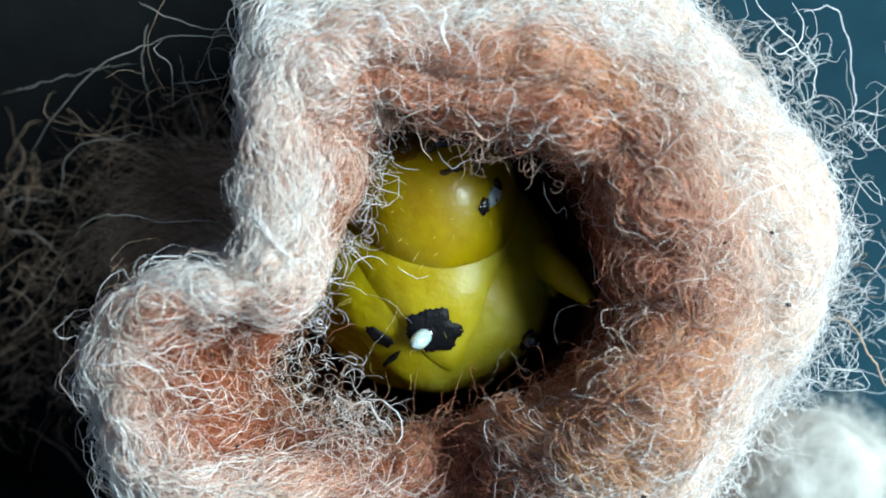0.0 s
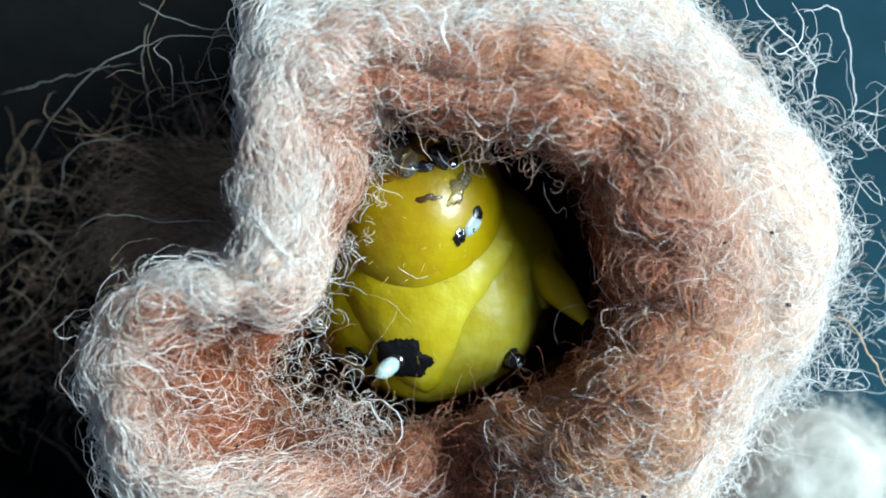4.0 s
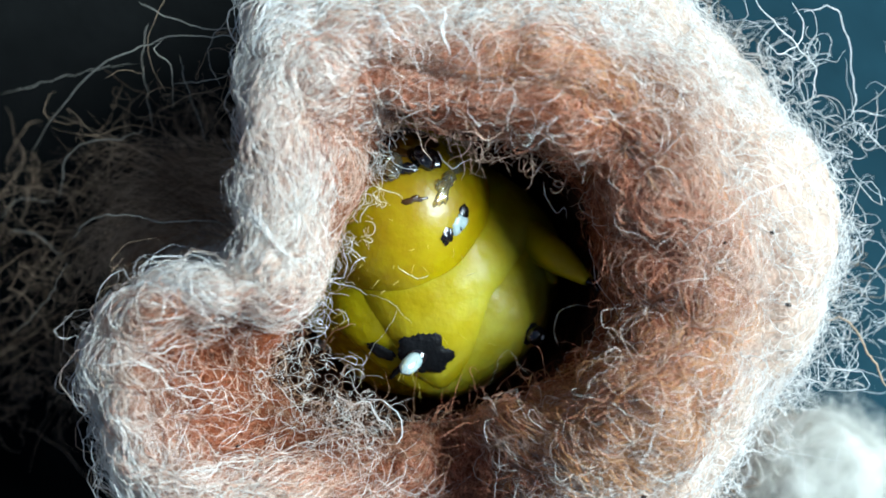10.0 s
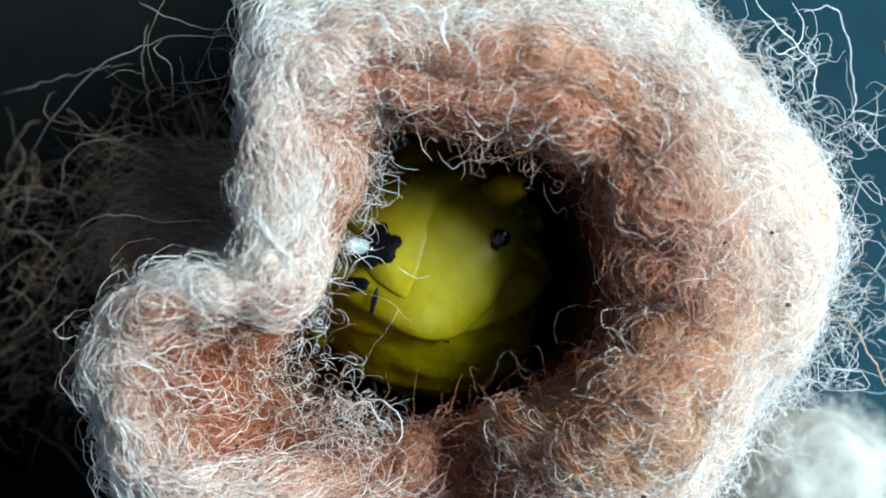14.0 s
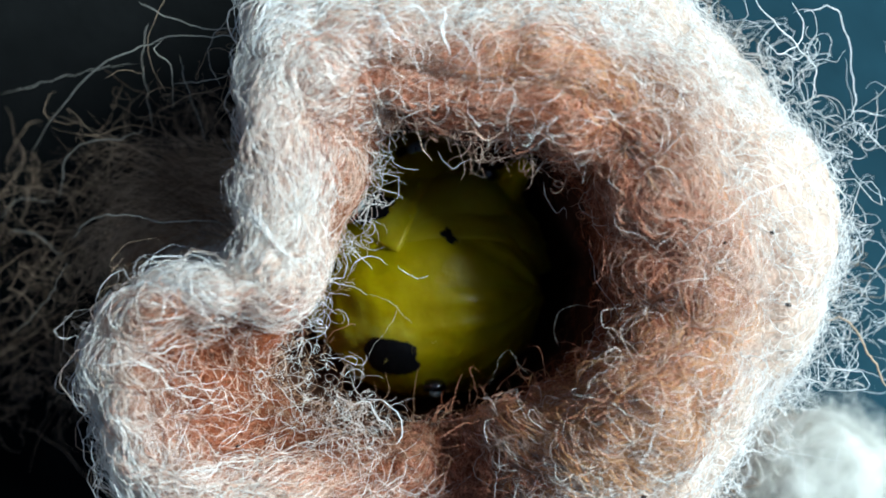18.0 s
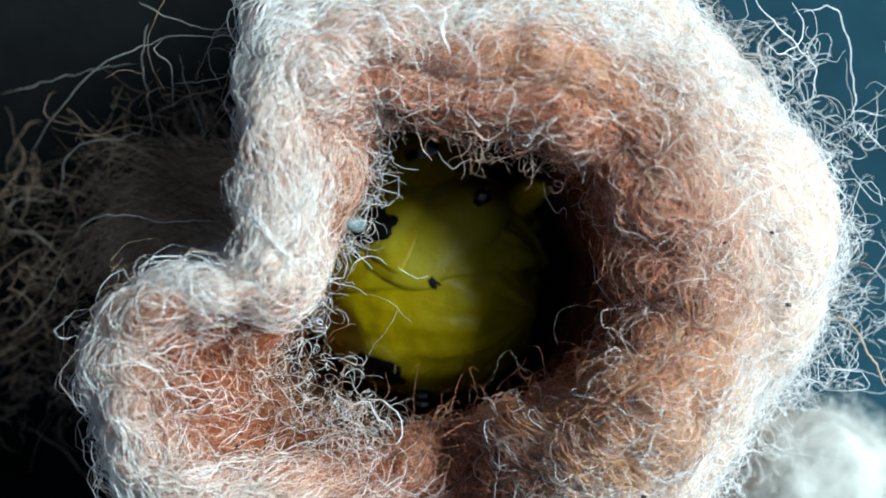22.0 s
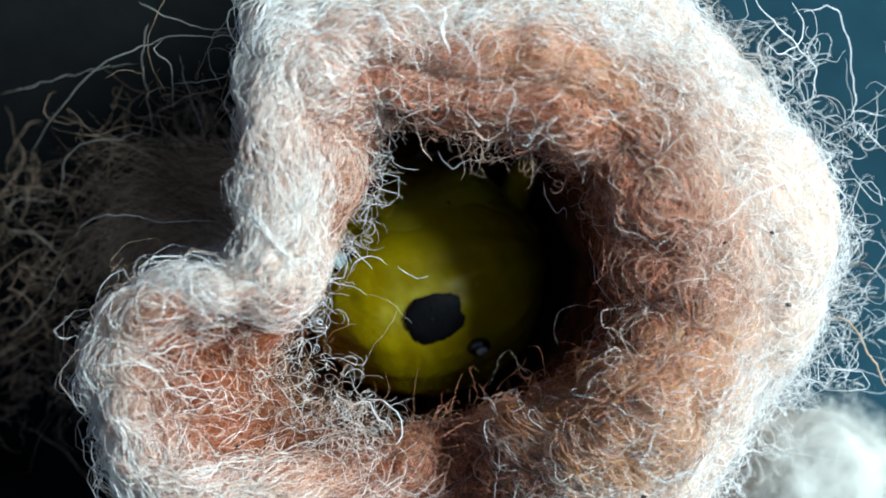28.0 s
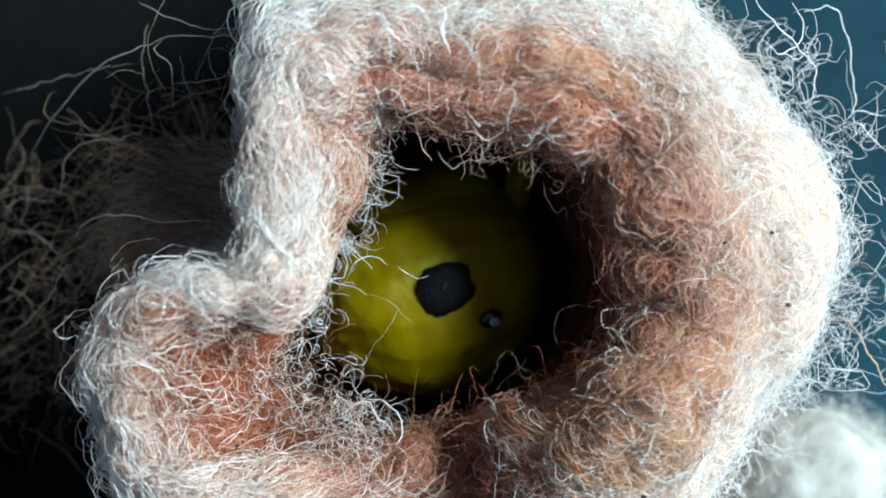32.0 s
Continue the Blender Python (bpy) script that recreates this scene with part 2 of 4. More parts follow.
def lumps(g):
    """Uneven felt: soft lumps, furrows and grooves along the wall."""
    n = normals(g)
    if n[0, int(NV * 4 / 6), 2] < 0:
        n = -n
    out = g.copy()
    for u in range(0, g.shape[0]):
        k = u / NU * 24
        near = [r for r in RELIEF if abs((k - r[0] + 12) % 24 - 12) < 2.6 * r[2]]
        for v in range(0, g.shape[1]):
            p = Vector(g[u, v])
            q = v / (NV - 1) * 6
            h = 0.0
            if 2.4 < q < 5.4:
                w = min(1.0, q - 2.4)
                h = 0.35 * noise.noise(Vector((k * 1.6, q * 2.6, 3.0))) * w
                h += (0.28 - 1.0 * abs(noise.noise(p * 0.42 + Vector((7, 0, 0))))) * 0.55 * w
                h += (0.28 - 1.0 * abs(noise.noise(p * 1.1 + Vector((0, 5, 0))))) * 0.30 * w
                for ku, qs, wu, ws, d in near:
                    du = (k - ku + 12) % 24 - 12
                    h += d * math.exp(-(du / wu) ** 2 - ((q - qs) / ws) ** 2)
            h += 0.35 * noise.noise(p * 0.30) + 0.18 * noise.noise(p * 0.9)
            out[u, v] = g[u, v] + n[u, v] * h
    return out


GRID = lumps(GRID)
NORM = normals(GRID)
if NORM[0, int(NV * 4 / 6), 2] < 0:
    NORM = -NORM
DU = np.linalg.norm(np.roll(GRID, -1, 0) - GRID, axis=2) + 1e-6
DV = np.linalg.norm(np.gradient(GRID, axis=1), axis=2) + 1e-6


def sample(arr, u, v):
    u0 = np.floor(u).astype(int)
    v0 = np.clip(np.floor(v).astype(int), 0, NV - 2)
    fu, fv = u - u0, np.clip(v - v0, 0, 1)
    a, b = u0 % NU, (u0 + 1) % NU
    if arr.ndim == 3:
        fu, fv = fu[..., None], fv[..., None]
    return (arr[a, v0] * (1 - fu) + arr[b, v0] * fu) * (1 - fv) + (arr[a, v0 + 1] * (1 - fu) + arr[b, v0 + 1] * fu) * fv


def stage(s):
    """Column of the grid at a stage of the wall: 3 edge, 4 crest, 5 outer, 6 table."""
    return s / 6 * (NV - 1)


def wool(rng, count, s0, s1, u0=0.0, u1=24.0, length=(1.5, 4.0), lift=(0.05, 0.5), along=0.5, spread=1.0, wave=0.7, pitch=(0.8, 2.1), thick=(0.009, 0.018), steps=14, arch=0.6, clump=6, loose=0.2):
    """Wavy fibres that lie on the felt between two stages and two stations of the plan: along is their direction (0 with the crest, 1 across it), pitch the length of a wave."""
    ku = np.arange(NU) / NU * 24
    mu = (ku >= u0) & (ku <= u1) if u0 < u1 else (ku >= u0) | (ku <= u1)
    va, vb = int(stage(s0)), int(stage(s1))
    w = (DU * DV)[:, va:vb] * mu[:, None]
    cum = np.cumsum(w.ravel())
    locks = max(1, count // clump)
    pick = np.searchsorted(cum, rng.random(locks) * cum[-1])
    pu = (pick // (vb - va)) + rng.random(locks)
    pv = va + (pick % (vb - va)) + rng.random(locks)
    # neighbouring locks share a direction
    flow = np.array([noise.noise(Vector((a * 0.045, b * 0.045, 3.1 + s0))) for a, b in zip(pu, pv)])
    pa = along * np.pi / 2 + flow * 2.2 * spread + rng.normal(0, 0.5, locks) * spread + np.where(rng.random(locks) < 0.5, np.pi, 0)
    own = rng.integers(0, locks, count)
    u, v = pu[own], pv[own]
    u = u + rng.normal(0, loose, count) / sample(DU, u, v)
    v = np.clip(v + rng.normal(0, loose, count) / sample(DV, u, v), 1, NV - 2)
    base = pa[own] + rng.normal(0, 0.3 * min(1.5, spread + 0.2), count)
    L = rng.uniform(*length, count)
    step = L / (steps - 1)
    hmax = rng.uniform(*lift, count) * rng.uniform(0.4, 1.6, locks)[own]
    bend = rng.normal(0, 0.22 * spread + 0.05, count)
    amp = wave * rng.uniform(0.4, 1.5, count)
    lam = rng.uniform(*pitch, locks)[own] * rng.uniform(0.8, 1.25, count)
    lam = np.maximum(lam, 5.0 * step)
    ph, ph2 = rng.random(locks)[own] * 6.28 + rng.normal(0, 0.7, count), rng.random(count) * 6.28
    pts = np.zeros((count, steps, 3))
    drift = np.zeros(count)
    for k in range(steps):
        s = k / (steps - 1)
        P, N = sample(GRID, u, v), sample(NORM, u, v)
        h = hmax * (1 - arch + arch * np.sin(np.pi * s)) * (1 + 0.45 * np.sin(ph2 + 6.28 * s * L / (lam * 1.3)))
        pts[:, k] = P + N * h[:, None]
        drift = drift + rng.normal(0, 0.16, count) * wave
        alpha = base + bend * s * L + drift + amp * np.sin(ph + 6.28 * s * L / lam)
        u = u + step * np.cos(alpha) / sample(DU, u, v)
        v = np.clip(v + step * np.sin(alpha) / sample(DV, u, v), 1, NV - 2)
    # keep the fibres that bend softly
    seg = np.diff(pts, axis=1)
    size = np.linalg.norm(seg, axis=2)
    turn = (seg[:, 1:] * seg[:, :-1]).sum(2) / (size[:, 1:] * size[:, :-1] + 1e-9)
    soft = (turn.min(1) > -0.05) & (size.max(1) < 6 * step)
    return pts[soft], rng.uniform(*thick, count)[soft]


def fibre_part(name, sets, mat, parent, label):
    vs, qs, off = [], [], 0
    for pts, r in sets:
        v, q = tubes(pts, r)
        vs.append(v)
        qs.append(q + off)
        off += len(v)
    ob = mesh_object(name, np.vstack(vs), np.vstack(qs), mat, parent, label)
    ob["kind"] = "stuff"
    return ob


def blob_mesh(centre, radii, seed, rough, nu=64, nv=40):
    v = np.zeros((nu, nv, 3))
    for i in range(nu):
        a = 2 * math.pi * i / nu
        for j in range(nv):
            b = math.pi * (j / (nv - 1) - 0.5)
            d = Vector((math.cos(a) * math.cos(b), math.sin(a) * math.cos(b), math.sin(b)))
            k = 1 + rough * noise.noise(d * 1.5 + Vector((seed, 0, 0))) + 0.4 * rough * noise.noise(d * 4 + Vector((0, seed, 0)))
            v[i, j] = (centre[0] + d.x * radii[0] * k, centre[1] + d.y * radii[1] * k, max(0.02, centre[2] + d.z * radii[2] * k))
    return v.reshape(-1, 3), grid_quads(nu, nv, close_u=True)


def curls(rng, clusters, length=(1.0, 2.6), thick=(0.012, 0.026), tight=1.0, steps=12):
    """Free curly fibres in clusters of (x, y, height, spread, count) over the opening's edge."""
    P, R = [], []
    for px, py, z, spread, count in clusters:
        x, y = at_height(px, py, z)
        w = spread / 45.0
        p = np.stack([x + rng.normal(0, w, count), y + rng.normal(0, w, count), z + rng.normal(0, 0.45, count)], 1)
        d = rng.normal(0, 1, (count, 3)) * (1, 1, 0.6)
        axis = rng.normal(0, 1, (count, 3))
        L = rng.uniform(*length, count)
        k = rng.normal(0, 1.5 * tight, count)
        pts = np.zeros((count, steps, 3))
        for j in range(steps):
            d /= np.linalg.norm(d, axis=1, keepdims=True)
            pts[:, j] = p
            p = p + d * (L / (steps - 1))[:, None]
            d = d + np.cross(axis, d) * (k * L / (steps - 1))[:, None] + rng.normal(0, 0.16, (count, 3))
            axis = axis + rng.normal(0, 0.3, (count, 3))
        P.append(pts)
        R.append(rng.uniform(*thick, count))
    return np.vstack(P), np.hstack(R)


def sweep(rng, count, m=18):
    """Long strands that sweep away from the foot of the fold, low over the cloth."""
    P = []
    for k in range(count):
        y0, y1, x2 = rng.uniform(270, 460), rng.uniform(250, 430), rng.uniform(90, 230)
        y2 = y1 + rng.normal(40, 70)
        pts = [(450, y0, 15), (330, (y0 + y1) / 2 - 12, 15 - rng.random()), (rng.uniform(200, 280), y1, 13), (x2, y2, 9.5 + 1.5 * rng.random())]
        line = smooth_line([(*at_height(x, y, z), z) for x, y, z in pts], m)
        P.append(line + np.cumsum(rng.normal(0, 0.05, (m, 3)), axis=0))
    return np.array(P), rng.uniform(0.008, 0.018, count)


def nest():
    rng = np.random.default_rng(4)
    root = tagged(new("woolly_nest"), "cup shaped nest of matted pink and cream wool on the table", "nest")
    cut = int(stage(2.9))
    felt = mesh_object("felt_wall", GRID[:, cut:].reshape(-1, 3), grid_quads(NU, NV - cut, close_u=True), M_FELT, root, "matted felt wall, orange pink inside and cream outside")
    ku, kv = np.meshgrid(np.arange(NU) / NU * 24, np.arange(cut, NV) / (NV - 1) * 6, indexing="ij")
    start = np.interp(ku, (0, 7, 8.5, 11, 12, 17, 18.5, 20, 24), (4.12, 3.95, 3.6, 3.55, 3.95, 4.05, 4.4, 4.45, 4.15))
    set_pale(felt, np.clip((kv - start) / 0.35 + 0.5, 0, 1) * np.clip((5.6 - kv) / 0.5, 0, 1))
    # lower part of the same wall, coloured darker to stand for the hollow's shade
    mesh_object("felt_lining", GRID[:, :cut + 1].reshape(-1, 3), grid_quads(NU, cut + 1, close_u=True), M_HOLLOW_SHADE, root, "felt inside the hollow, its shade put into the dark brown colour")
    # rust coloured under-layer on the slopes of the opening
    thin, mean = (0.006, 0.013), (0.008, 0.016)
    fibre_part("inner_wool", [
        wool(rng, 2100, 2.75, 3.7, u0=19.5, u1=7.4, length=(1.5, 4.0), lift=(0.02, 0.3), along=0.25, spread=1.1, wave=0.6, thick=thin, steps=11, clump=3, loose=0.35),
        wool(rng, 1300, 3.0, 3.8, u0=11.5, u1=19.5, length=(1.2, 3.5), lift=(0.02, 0.3), along=0.4, spread=1.1, wave=0.7, thick=thin, steps=11, clump=3, loose=0.35),
        wool(rng, 250, 1.9, 2.9, u0=18.5, u1=9, length=(1.0, 3.0), lift=(0.05, 0.4), along=0.3, wave=0.8, thick=thin, steps=10),
        wool(rng, 1300, 3.05, 3.85, u0=11.8, u1=18.6, length=(1.2, 3.5), lift=(0.03, 0.45), along=0.35, spread=1.3, wave=0.8, thick=thin, steps=12, clump=2, loose=0.35),
        wool(rng, 700, 3.2, 4.6, u0=17.6, u1=20.0, length=(1.2, 3.5), lift=(0.03, 0.4), along=0.4, spread=1.3, wave=0.8, thick=thin, steps=12, clump=2, loose=0.35),
    ], M_RUST, root, "rust brown felted wool inside the opening")
    fibre_part("inner_wool", [
        wool(rng, 2000, 3.05, 3.95, u0=0.3, u1=7.4, length=(2.5, 6.0), lift=(0.03, 0.3), along=0.08, spread=0.8, wave=0.45, pitch=(0.8, 2.2), thick=thin, steps=14, clump=4, loose=0.3),
        wool(rng, 1900, 3.1, 3.95, u0=19.8, u1=0.6, length=(1.5, 4.0), lift=(0.03, 0.3), along=0.3, spread=1.2, wave=0.6, thick=thin, steps=12, clump=3, loose=0.35),
        wool(rng, 900, 2.85, 3.9, u0=19.8, u1=7.4, length=(1.2, 3.6), lift=(0.1, 0.55), along=0.3, spread=1.4, wave=0.9, pitch=(0.6, 1.6), thick=mean, steps=15, clump=1, loose=0.4),
    ], M_WOOL, root, "curly pink wool lining the opening")
    fibre_part("crest_wool", [
        wool(rng, 1600, 3.82, 4.35, u0=0.3, u1=7.4, length=(2.5, 7.0), lift=(0.03, 0.35), along=0.08, spread=0.7, wave=0.4, pitch=(0.9, 2.4), thick=thin, steps=15, clump=4, loose=0.3),
        wool(rng, 1700, 3.72, 4.4, u0=19.8, u1=0.6, length=(1.5, 4.2), lift=(0.03, 0.35), along=0.35, spread=1.2, wave=0.6, thick=thin, steps=12, clump=3, loose=0.35),
        wool(rng, 1100, 3.15, 3.85, u0=19.8, u1=7.4, length=(1.5, 4.5), lift=(0.05, 0.5), along=0.25, spread=1.2, wave=0.7, thick=thin, steps=14, clump=2),
    ], M_ROSE, root, "rose coloured strands along the crest")
    fibre_part("slope_wool", [
        wool(rng, 1500, 3.15, 4.25, u0=19.9, u1=22.9, length=(2.0, 5.0), lift=(0.03, 0.4), along=0.15, spread=0.8, wave=0.4, pitch=(1.0, 2.6), thick=mean, steps=13, clump=5, loose=0.25),
        wool(rng, 350, 3.6, 4.2, u0=1.5, u1=4.0, length=(2.0, 5.0), lift=(0.03, 0.3), along=0.1, spread=0.6, wave=0.35, thick=mean, steps=13, clump=6, loose=0.2),
    ], M_GOLD, root, "silky golden orange strands on the slope")
    fibre_part("slope_wool", [
        wool(rng, 260, 3.0, 3.8, u0=19.8, u1=7.4, length=(1.5, 4.5), lift=(0.2, 0.8), along=0.35, spread=1.3, wave=0.8, pitch=(0.7, 1.8), thick=mean, steps=15, clump=1),
        wool(rng, 800, 3.95, 4.4, u0=19.8, u1=7.4, length=(1.5, 5.0), lift=(0.1, 0.6), along=0.3, spread=1.2, wave=0.7, thick=mean, steps=14, clump=2, loose=0.3),
    ], M_FOLD, root, "thin cream strands over the pink slope")
    fibre_part("lip_wool", [
        wool(rng, 700, 3.35, 4.0, u0=11.3, u1=19.6, length=(1.2, 4.0), lift=(0.03, 0.4), along=0.35, spread=1.1, wave=0.7, thick=thin, steps=12, clump=3, loose=0.3),
        wool(rng, 900, 3.4, 4.3, u0=15.0, u1=20.3, length=(1.2, 4.0), lift=(0.03, 0.45), along=0.4, spread=1.1, wave=0.7, thick=thin, steps=12, clump=3, loose=0.3),
        wool(rng, 700, 3.1, 4.5, u0=17.3, u1=20.2, length=(1.2, 4.0), lift=(0.05, 0.6), along=0.45, spread=1.3, wave=0.8, thick=mean, steps=12, clump=2, loose=0.3),
        wool(rng, 350, 3.3, 5.0, u0=18.0, u1=20.0, length=(1.2, 3.6), lift=(0.05, 0.5), along=0.5, spread=1.3, wave=0.8, thick=mean, steps=12, clump=2, loose=0.3),
    ], M_WOOL, root, "pink brown wool on the low lip")
    fibre_part("fold_wool", [
        wool(rng, 1300, 3.75, 4.3, u0=11, u1=17.8, length=(1.5, 4.5), lift=(0.05, 0.4), along=0.25, spread=1.0, wave=0.5, thick=thin, steps=12, clump=4, loose=0.3),
        wool(rng, 1200, 3.1, 3.9, u0=6.8, u1=11.4, length=(1.0, 3.5), lift=(0.03, 0.35), along=0.2, spread=0.9, wave=0.6, thick=thin, steps=12, clump=4, loose=0.25),
        wool(rng, 900, 3.8, 4.9, u0=6.4, u1=17.3, length=(2.5, 6.0), lift=(0.03, 0.4), along=0.06, spread=0.5, wave=0.35, thick=mean, steps=14, clump=6),
        wool(rng, 260, 3.1, 3.85, u0=11.8, u1=19.0, length=(1.5, 4.0), lift=(0.15, 0.8), along=0.3, spread=1.3, wave=1.0, pitch=(0.9, 2.0), thick=mean, steps=18, clump=2, loose=0.35),
    ], M_ROSE, root, "pale rose wool on the inner side of the folds")
    fibre_part("fold_wool", [
        wool(rng, 1000, 3.35, 4.1, u0=6.6, u1=11.5, length=(1.5, 4.5), lift=(0.05, 0.4), along=0.12, spread=0.6, wave=0.5, thick=mean, steps=12, clump=5),
        wool(rng, 1700, 3.85, 5.5, u0=6, u1=12, length=(3.0, 8.0), lift=(0.05, 0.45), along=0.04, spread=0.4, wave=0.3, pitch=(0.9, 2.4), thick=(0.009, 0.019), steps=15, clump=7),
        wool(rng, 1500, 3.95, 5.3, u0=11.5, u1=17.3, length=(3.0, 8.0), lift=(0.05, 0.5), along=0.08, spread=0.5, wave=0.35, pitch=(0.9, 2.4), thick=(0.009, 0.019), steps=15, clump=7),
        wool(rng, 320, 3.7, 4.5, u0=11.6, u1=18.2, length=(3.5, 8.0), lift=(0.1, 0.8), along=0.12, spread=0.6, wave=0.4, pitch=(1.4, 3.5), thick=(0.011, 0.021), steps=16, clump=5, loose=0.2),
        wool(rng, 700, 3.5, 4.6, u0=6.5, u1=11.6, length=(2.5, 6.5), lift=(0.05, 0.5), along=0.04, spread=0.35, wave=0.3, pitch=(1.0, 2.6), thick=(0.010, 0.020), steps=14, clump=7),
        wool(rng, 160, 3.5, 4.7, u0=11.2, u1=18, length=(4.0, 9.0), lift=(0.3, 1.1), along=0.15, spread=0.8, wave=0.4, thick=mean, steps=18, clump=2, loose=0.3),
    ], M_FOLD, root, "creamy white combed wool on the upright fold")
    fibre_part("fold_wool", [
        wool(rng, 700, 4.05, 5.6, u0=6, u1=12, length=(3.0, 8.0), lift=(0.15, 0.7), along=0.05, spread=0.4, wave=0.3, pitch=(1.0, 2.6), thick=(0.009, 0.020), steps=14, clump=5),
        wool(rng, 600, 4.0, 5.3, u0=12, u1=17, length=(3.0, 8.0), lift=(0.15, 0.8), along=0.1, spread=0.5, wave=0.35, pitch=(1.4, 3.2), thick=(0.009, 0.018), steps=18, clump=5),
    ], M_PALE, root, "white combed wool along the outside of the folds")
    fibre_part("outer_wool", [
        wool(rng, 1900, 4.25, 5.1, u0=19.8, u1=7, length=(1.2, 4.0), lift=(0.05, 0.5), along=0.4, spread=1.2, wave=0.7, thick=(0.008, 0.018), steps=11, clump=3, loose=0.35),
        wool(rng, 900, 4.1, 4.7, u0=2.5, u1=8, length=(1.5, 5.0), lift=(0.1, 0.5), along=0.15, spread=0.8, wave=0.5, thick=(0.008, 0.018), steps=12, clump=4),
        wool(rng, 1200, 4.3, 5.6, u0=17, u1=6.5, length=(2.0, 6.0), lift=(0.4, 2.0), along=0.5, spread=1.3, wave=0.8, pitch=(0.9, 2.4), thick=(0.009, 0.019), steps=16, clump=1, loose=0.4),
        curls(rng, [(1480, 640, 14, 34, 30), (1530, 560, 14, 26, 24), (1500, 250, 15, 24, 24), (1400, 110, 16, 24, 24), (1350, 760, 15, 26, 30)], length=(1.5, 5.0), thick=(0.009, 0.017), tight=0.8, steps=18),
    ], M_PALE, root, "loose cream white wool on the outside")
    fibre_part("lower_wool", [
        wool(rng, 1500, 5.0, 6.0, u0=8.8, u1=14, length=(3.0, 9.0), lift=(0.2, 3.0), along=0.75, spread=0.9, wave=0.25, pitch=(1.5, 4.0), thick=(0.007, 0.017), steps=18, clump=3, loose=0.5),
        sweep(rng, 170),
        wool(rng, 900, 5.2, 6.0, u0=13, u1=17, length=(3.0, 8.0), lift=(0.2, 2.4), along=0.6, wave=0.3, pitch=(1.5, 4.0), thick=(0.006, 0.012), steps=22, clump=3, loose=0.5),
        wool(rng, 350, 5.1, 6.0, u0=17, u1=8, length=(2.0, 6.0), lift=(0.2, 1.6), along=0.5, wave=0.6, steps=18),
        curls(rng, [(340, 130, 14, 40, 6), (320, 250, 12, 50, 20), (200, 330, 9, 70, 40), (130, 420, 8, 50, 12), (10, 300, 5, 40, 8), (10, 420, 5, 40, 6), (50, 580, 4, 50, 20), (70, 720, 4, 50, 16), (90, 480, 8, 60, 50), (110, 600, 8, 50, 40), (40, 660, 6, 50, 24)],
              length=(3.0, 8.0), thick=(0.008, 0.016), tight=0.3, steps=18),
    ], M_BROWN, root, "brownish wool low on the outside")
    fibre_part("fringe", [
        curls(rng, [(672, 240, 18.6, 12, 30), (662, 300, 18.2, 13, 40), (648, 350, 17.8, 14, 40), (618, 420, 17.5, 15, 40)], thick=(0.006, 0.013), length=(0.8, 2.0), tight=1.5, steps=14),
    ], M_FOLD, root, "thin pale curls along the fold's edge")
    fibre_part("fringe", [
        curls(rng, [(575, 490, 17.8, 18, 30), (525, 545, 19.0, 24, 18),
                    (500, 600, 19.0, 32, 26), (545, 650, 18.8, 26, 18), (575, 590, 18.2, 24, 12), (600, 660, 18.4, 24, 8), (600, 715, 18.4, 22, 18), (660, 745, 18.0, 20, 22), (470, 640, 19.4, 34, 24),
                    (530, 740, 19.4, 34, 34), (620, 770, 18.6, 30, 34), (660, 712, 18.2, 14, 6), (640, 750, 18.6, 24, 34), (575, 735, 18.8, 26, 26)],
              thick=(0.006, 0.013), tight=1.5, steps=16),
    ], M_FOLD, root, "thin pale curls over the opening's edge")
    fibre_part("fringe", [
        curls(rng, [(515, 555, 18, 22, 12), (490, 590, 18, 28, 16), (530, 610, 17.6, 24, 6), (530, 670, 17.6, 24, 8), (590, 725, 17.4, 22, 12), (470, 640, 18, 30, 24),
                    (500, 700, 19, 34, 40), (560, 750, 18.5, 34, 50), (640, 765, 18, 32, 50), (720, 800, 17.6, 30, 50)],
              thick=(0.006, 0.013), length=(1.2, 3.6), tight=1.4, steps=16),
    ], M_TAN, root, "tan curls in the fold under the edge")
    fibre_part("fringe", [
        curls(rng, [(1068, 385, 19, 12, 18), (1092, 470, 19, 14, 20), (1098, 560, 19, 16, 30), (1060, 645, 18.5, 20, 44), (975, 698, 17, 20, 50), (870, 740, 16, 22, 60), (780, 765, 15.5, 20, 40)],
              length=(1.0, 3.0), thick=(0.006, 0.013), tight=1.4, steps=16),
    ], M_WOOL, root, "thin pink curls round the opening's edge")
    fibre_part("fringe", [
        curls(rng, [(690, 196, 20, 12, 40), (740, 208, 20, 15, 40), (800, 224, 20, 15, 46), (860, 240, 20, 17, 60), (930, 258, 20, 16, 60), (1005, 295, 19.5, 14, 34), (1050, 340, 19.3, 12, 16)],
              length=(0.9, 2.4), thick=(0.006, 0.013), tight=1.2, steps=16),
    ], M_ROSE, root, "thin pale curls hanging from the upper edge")
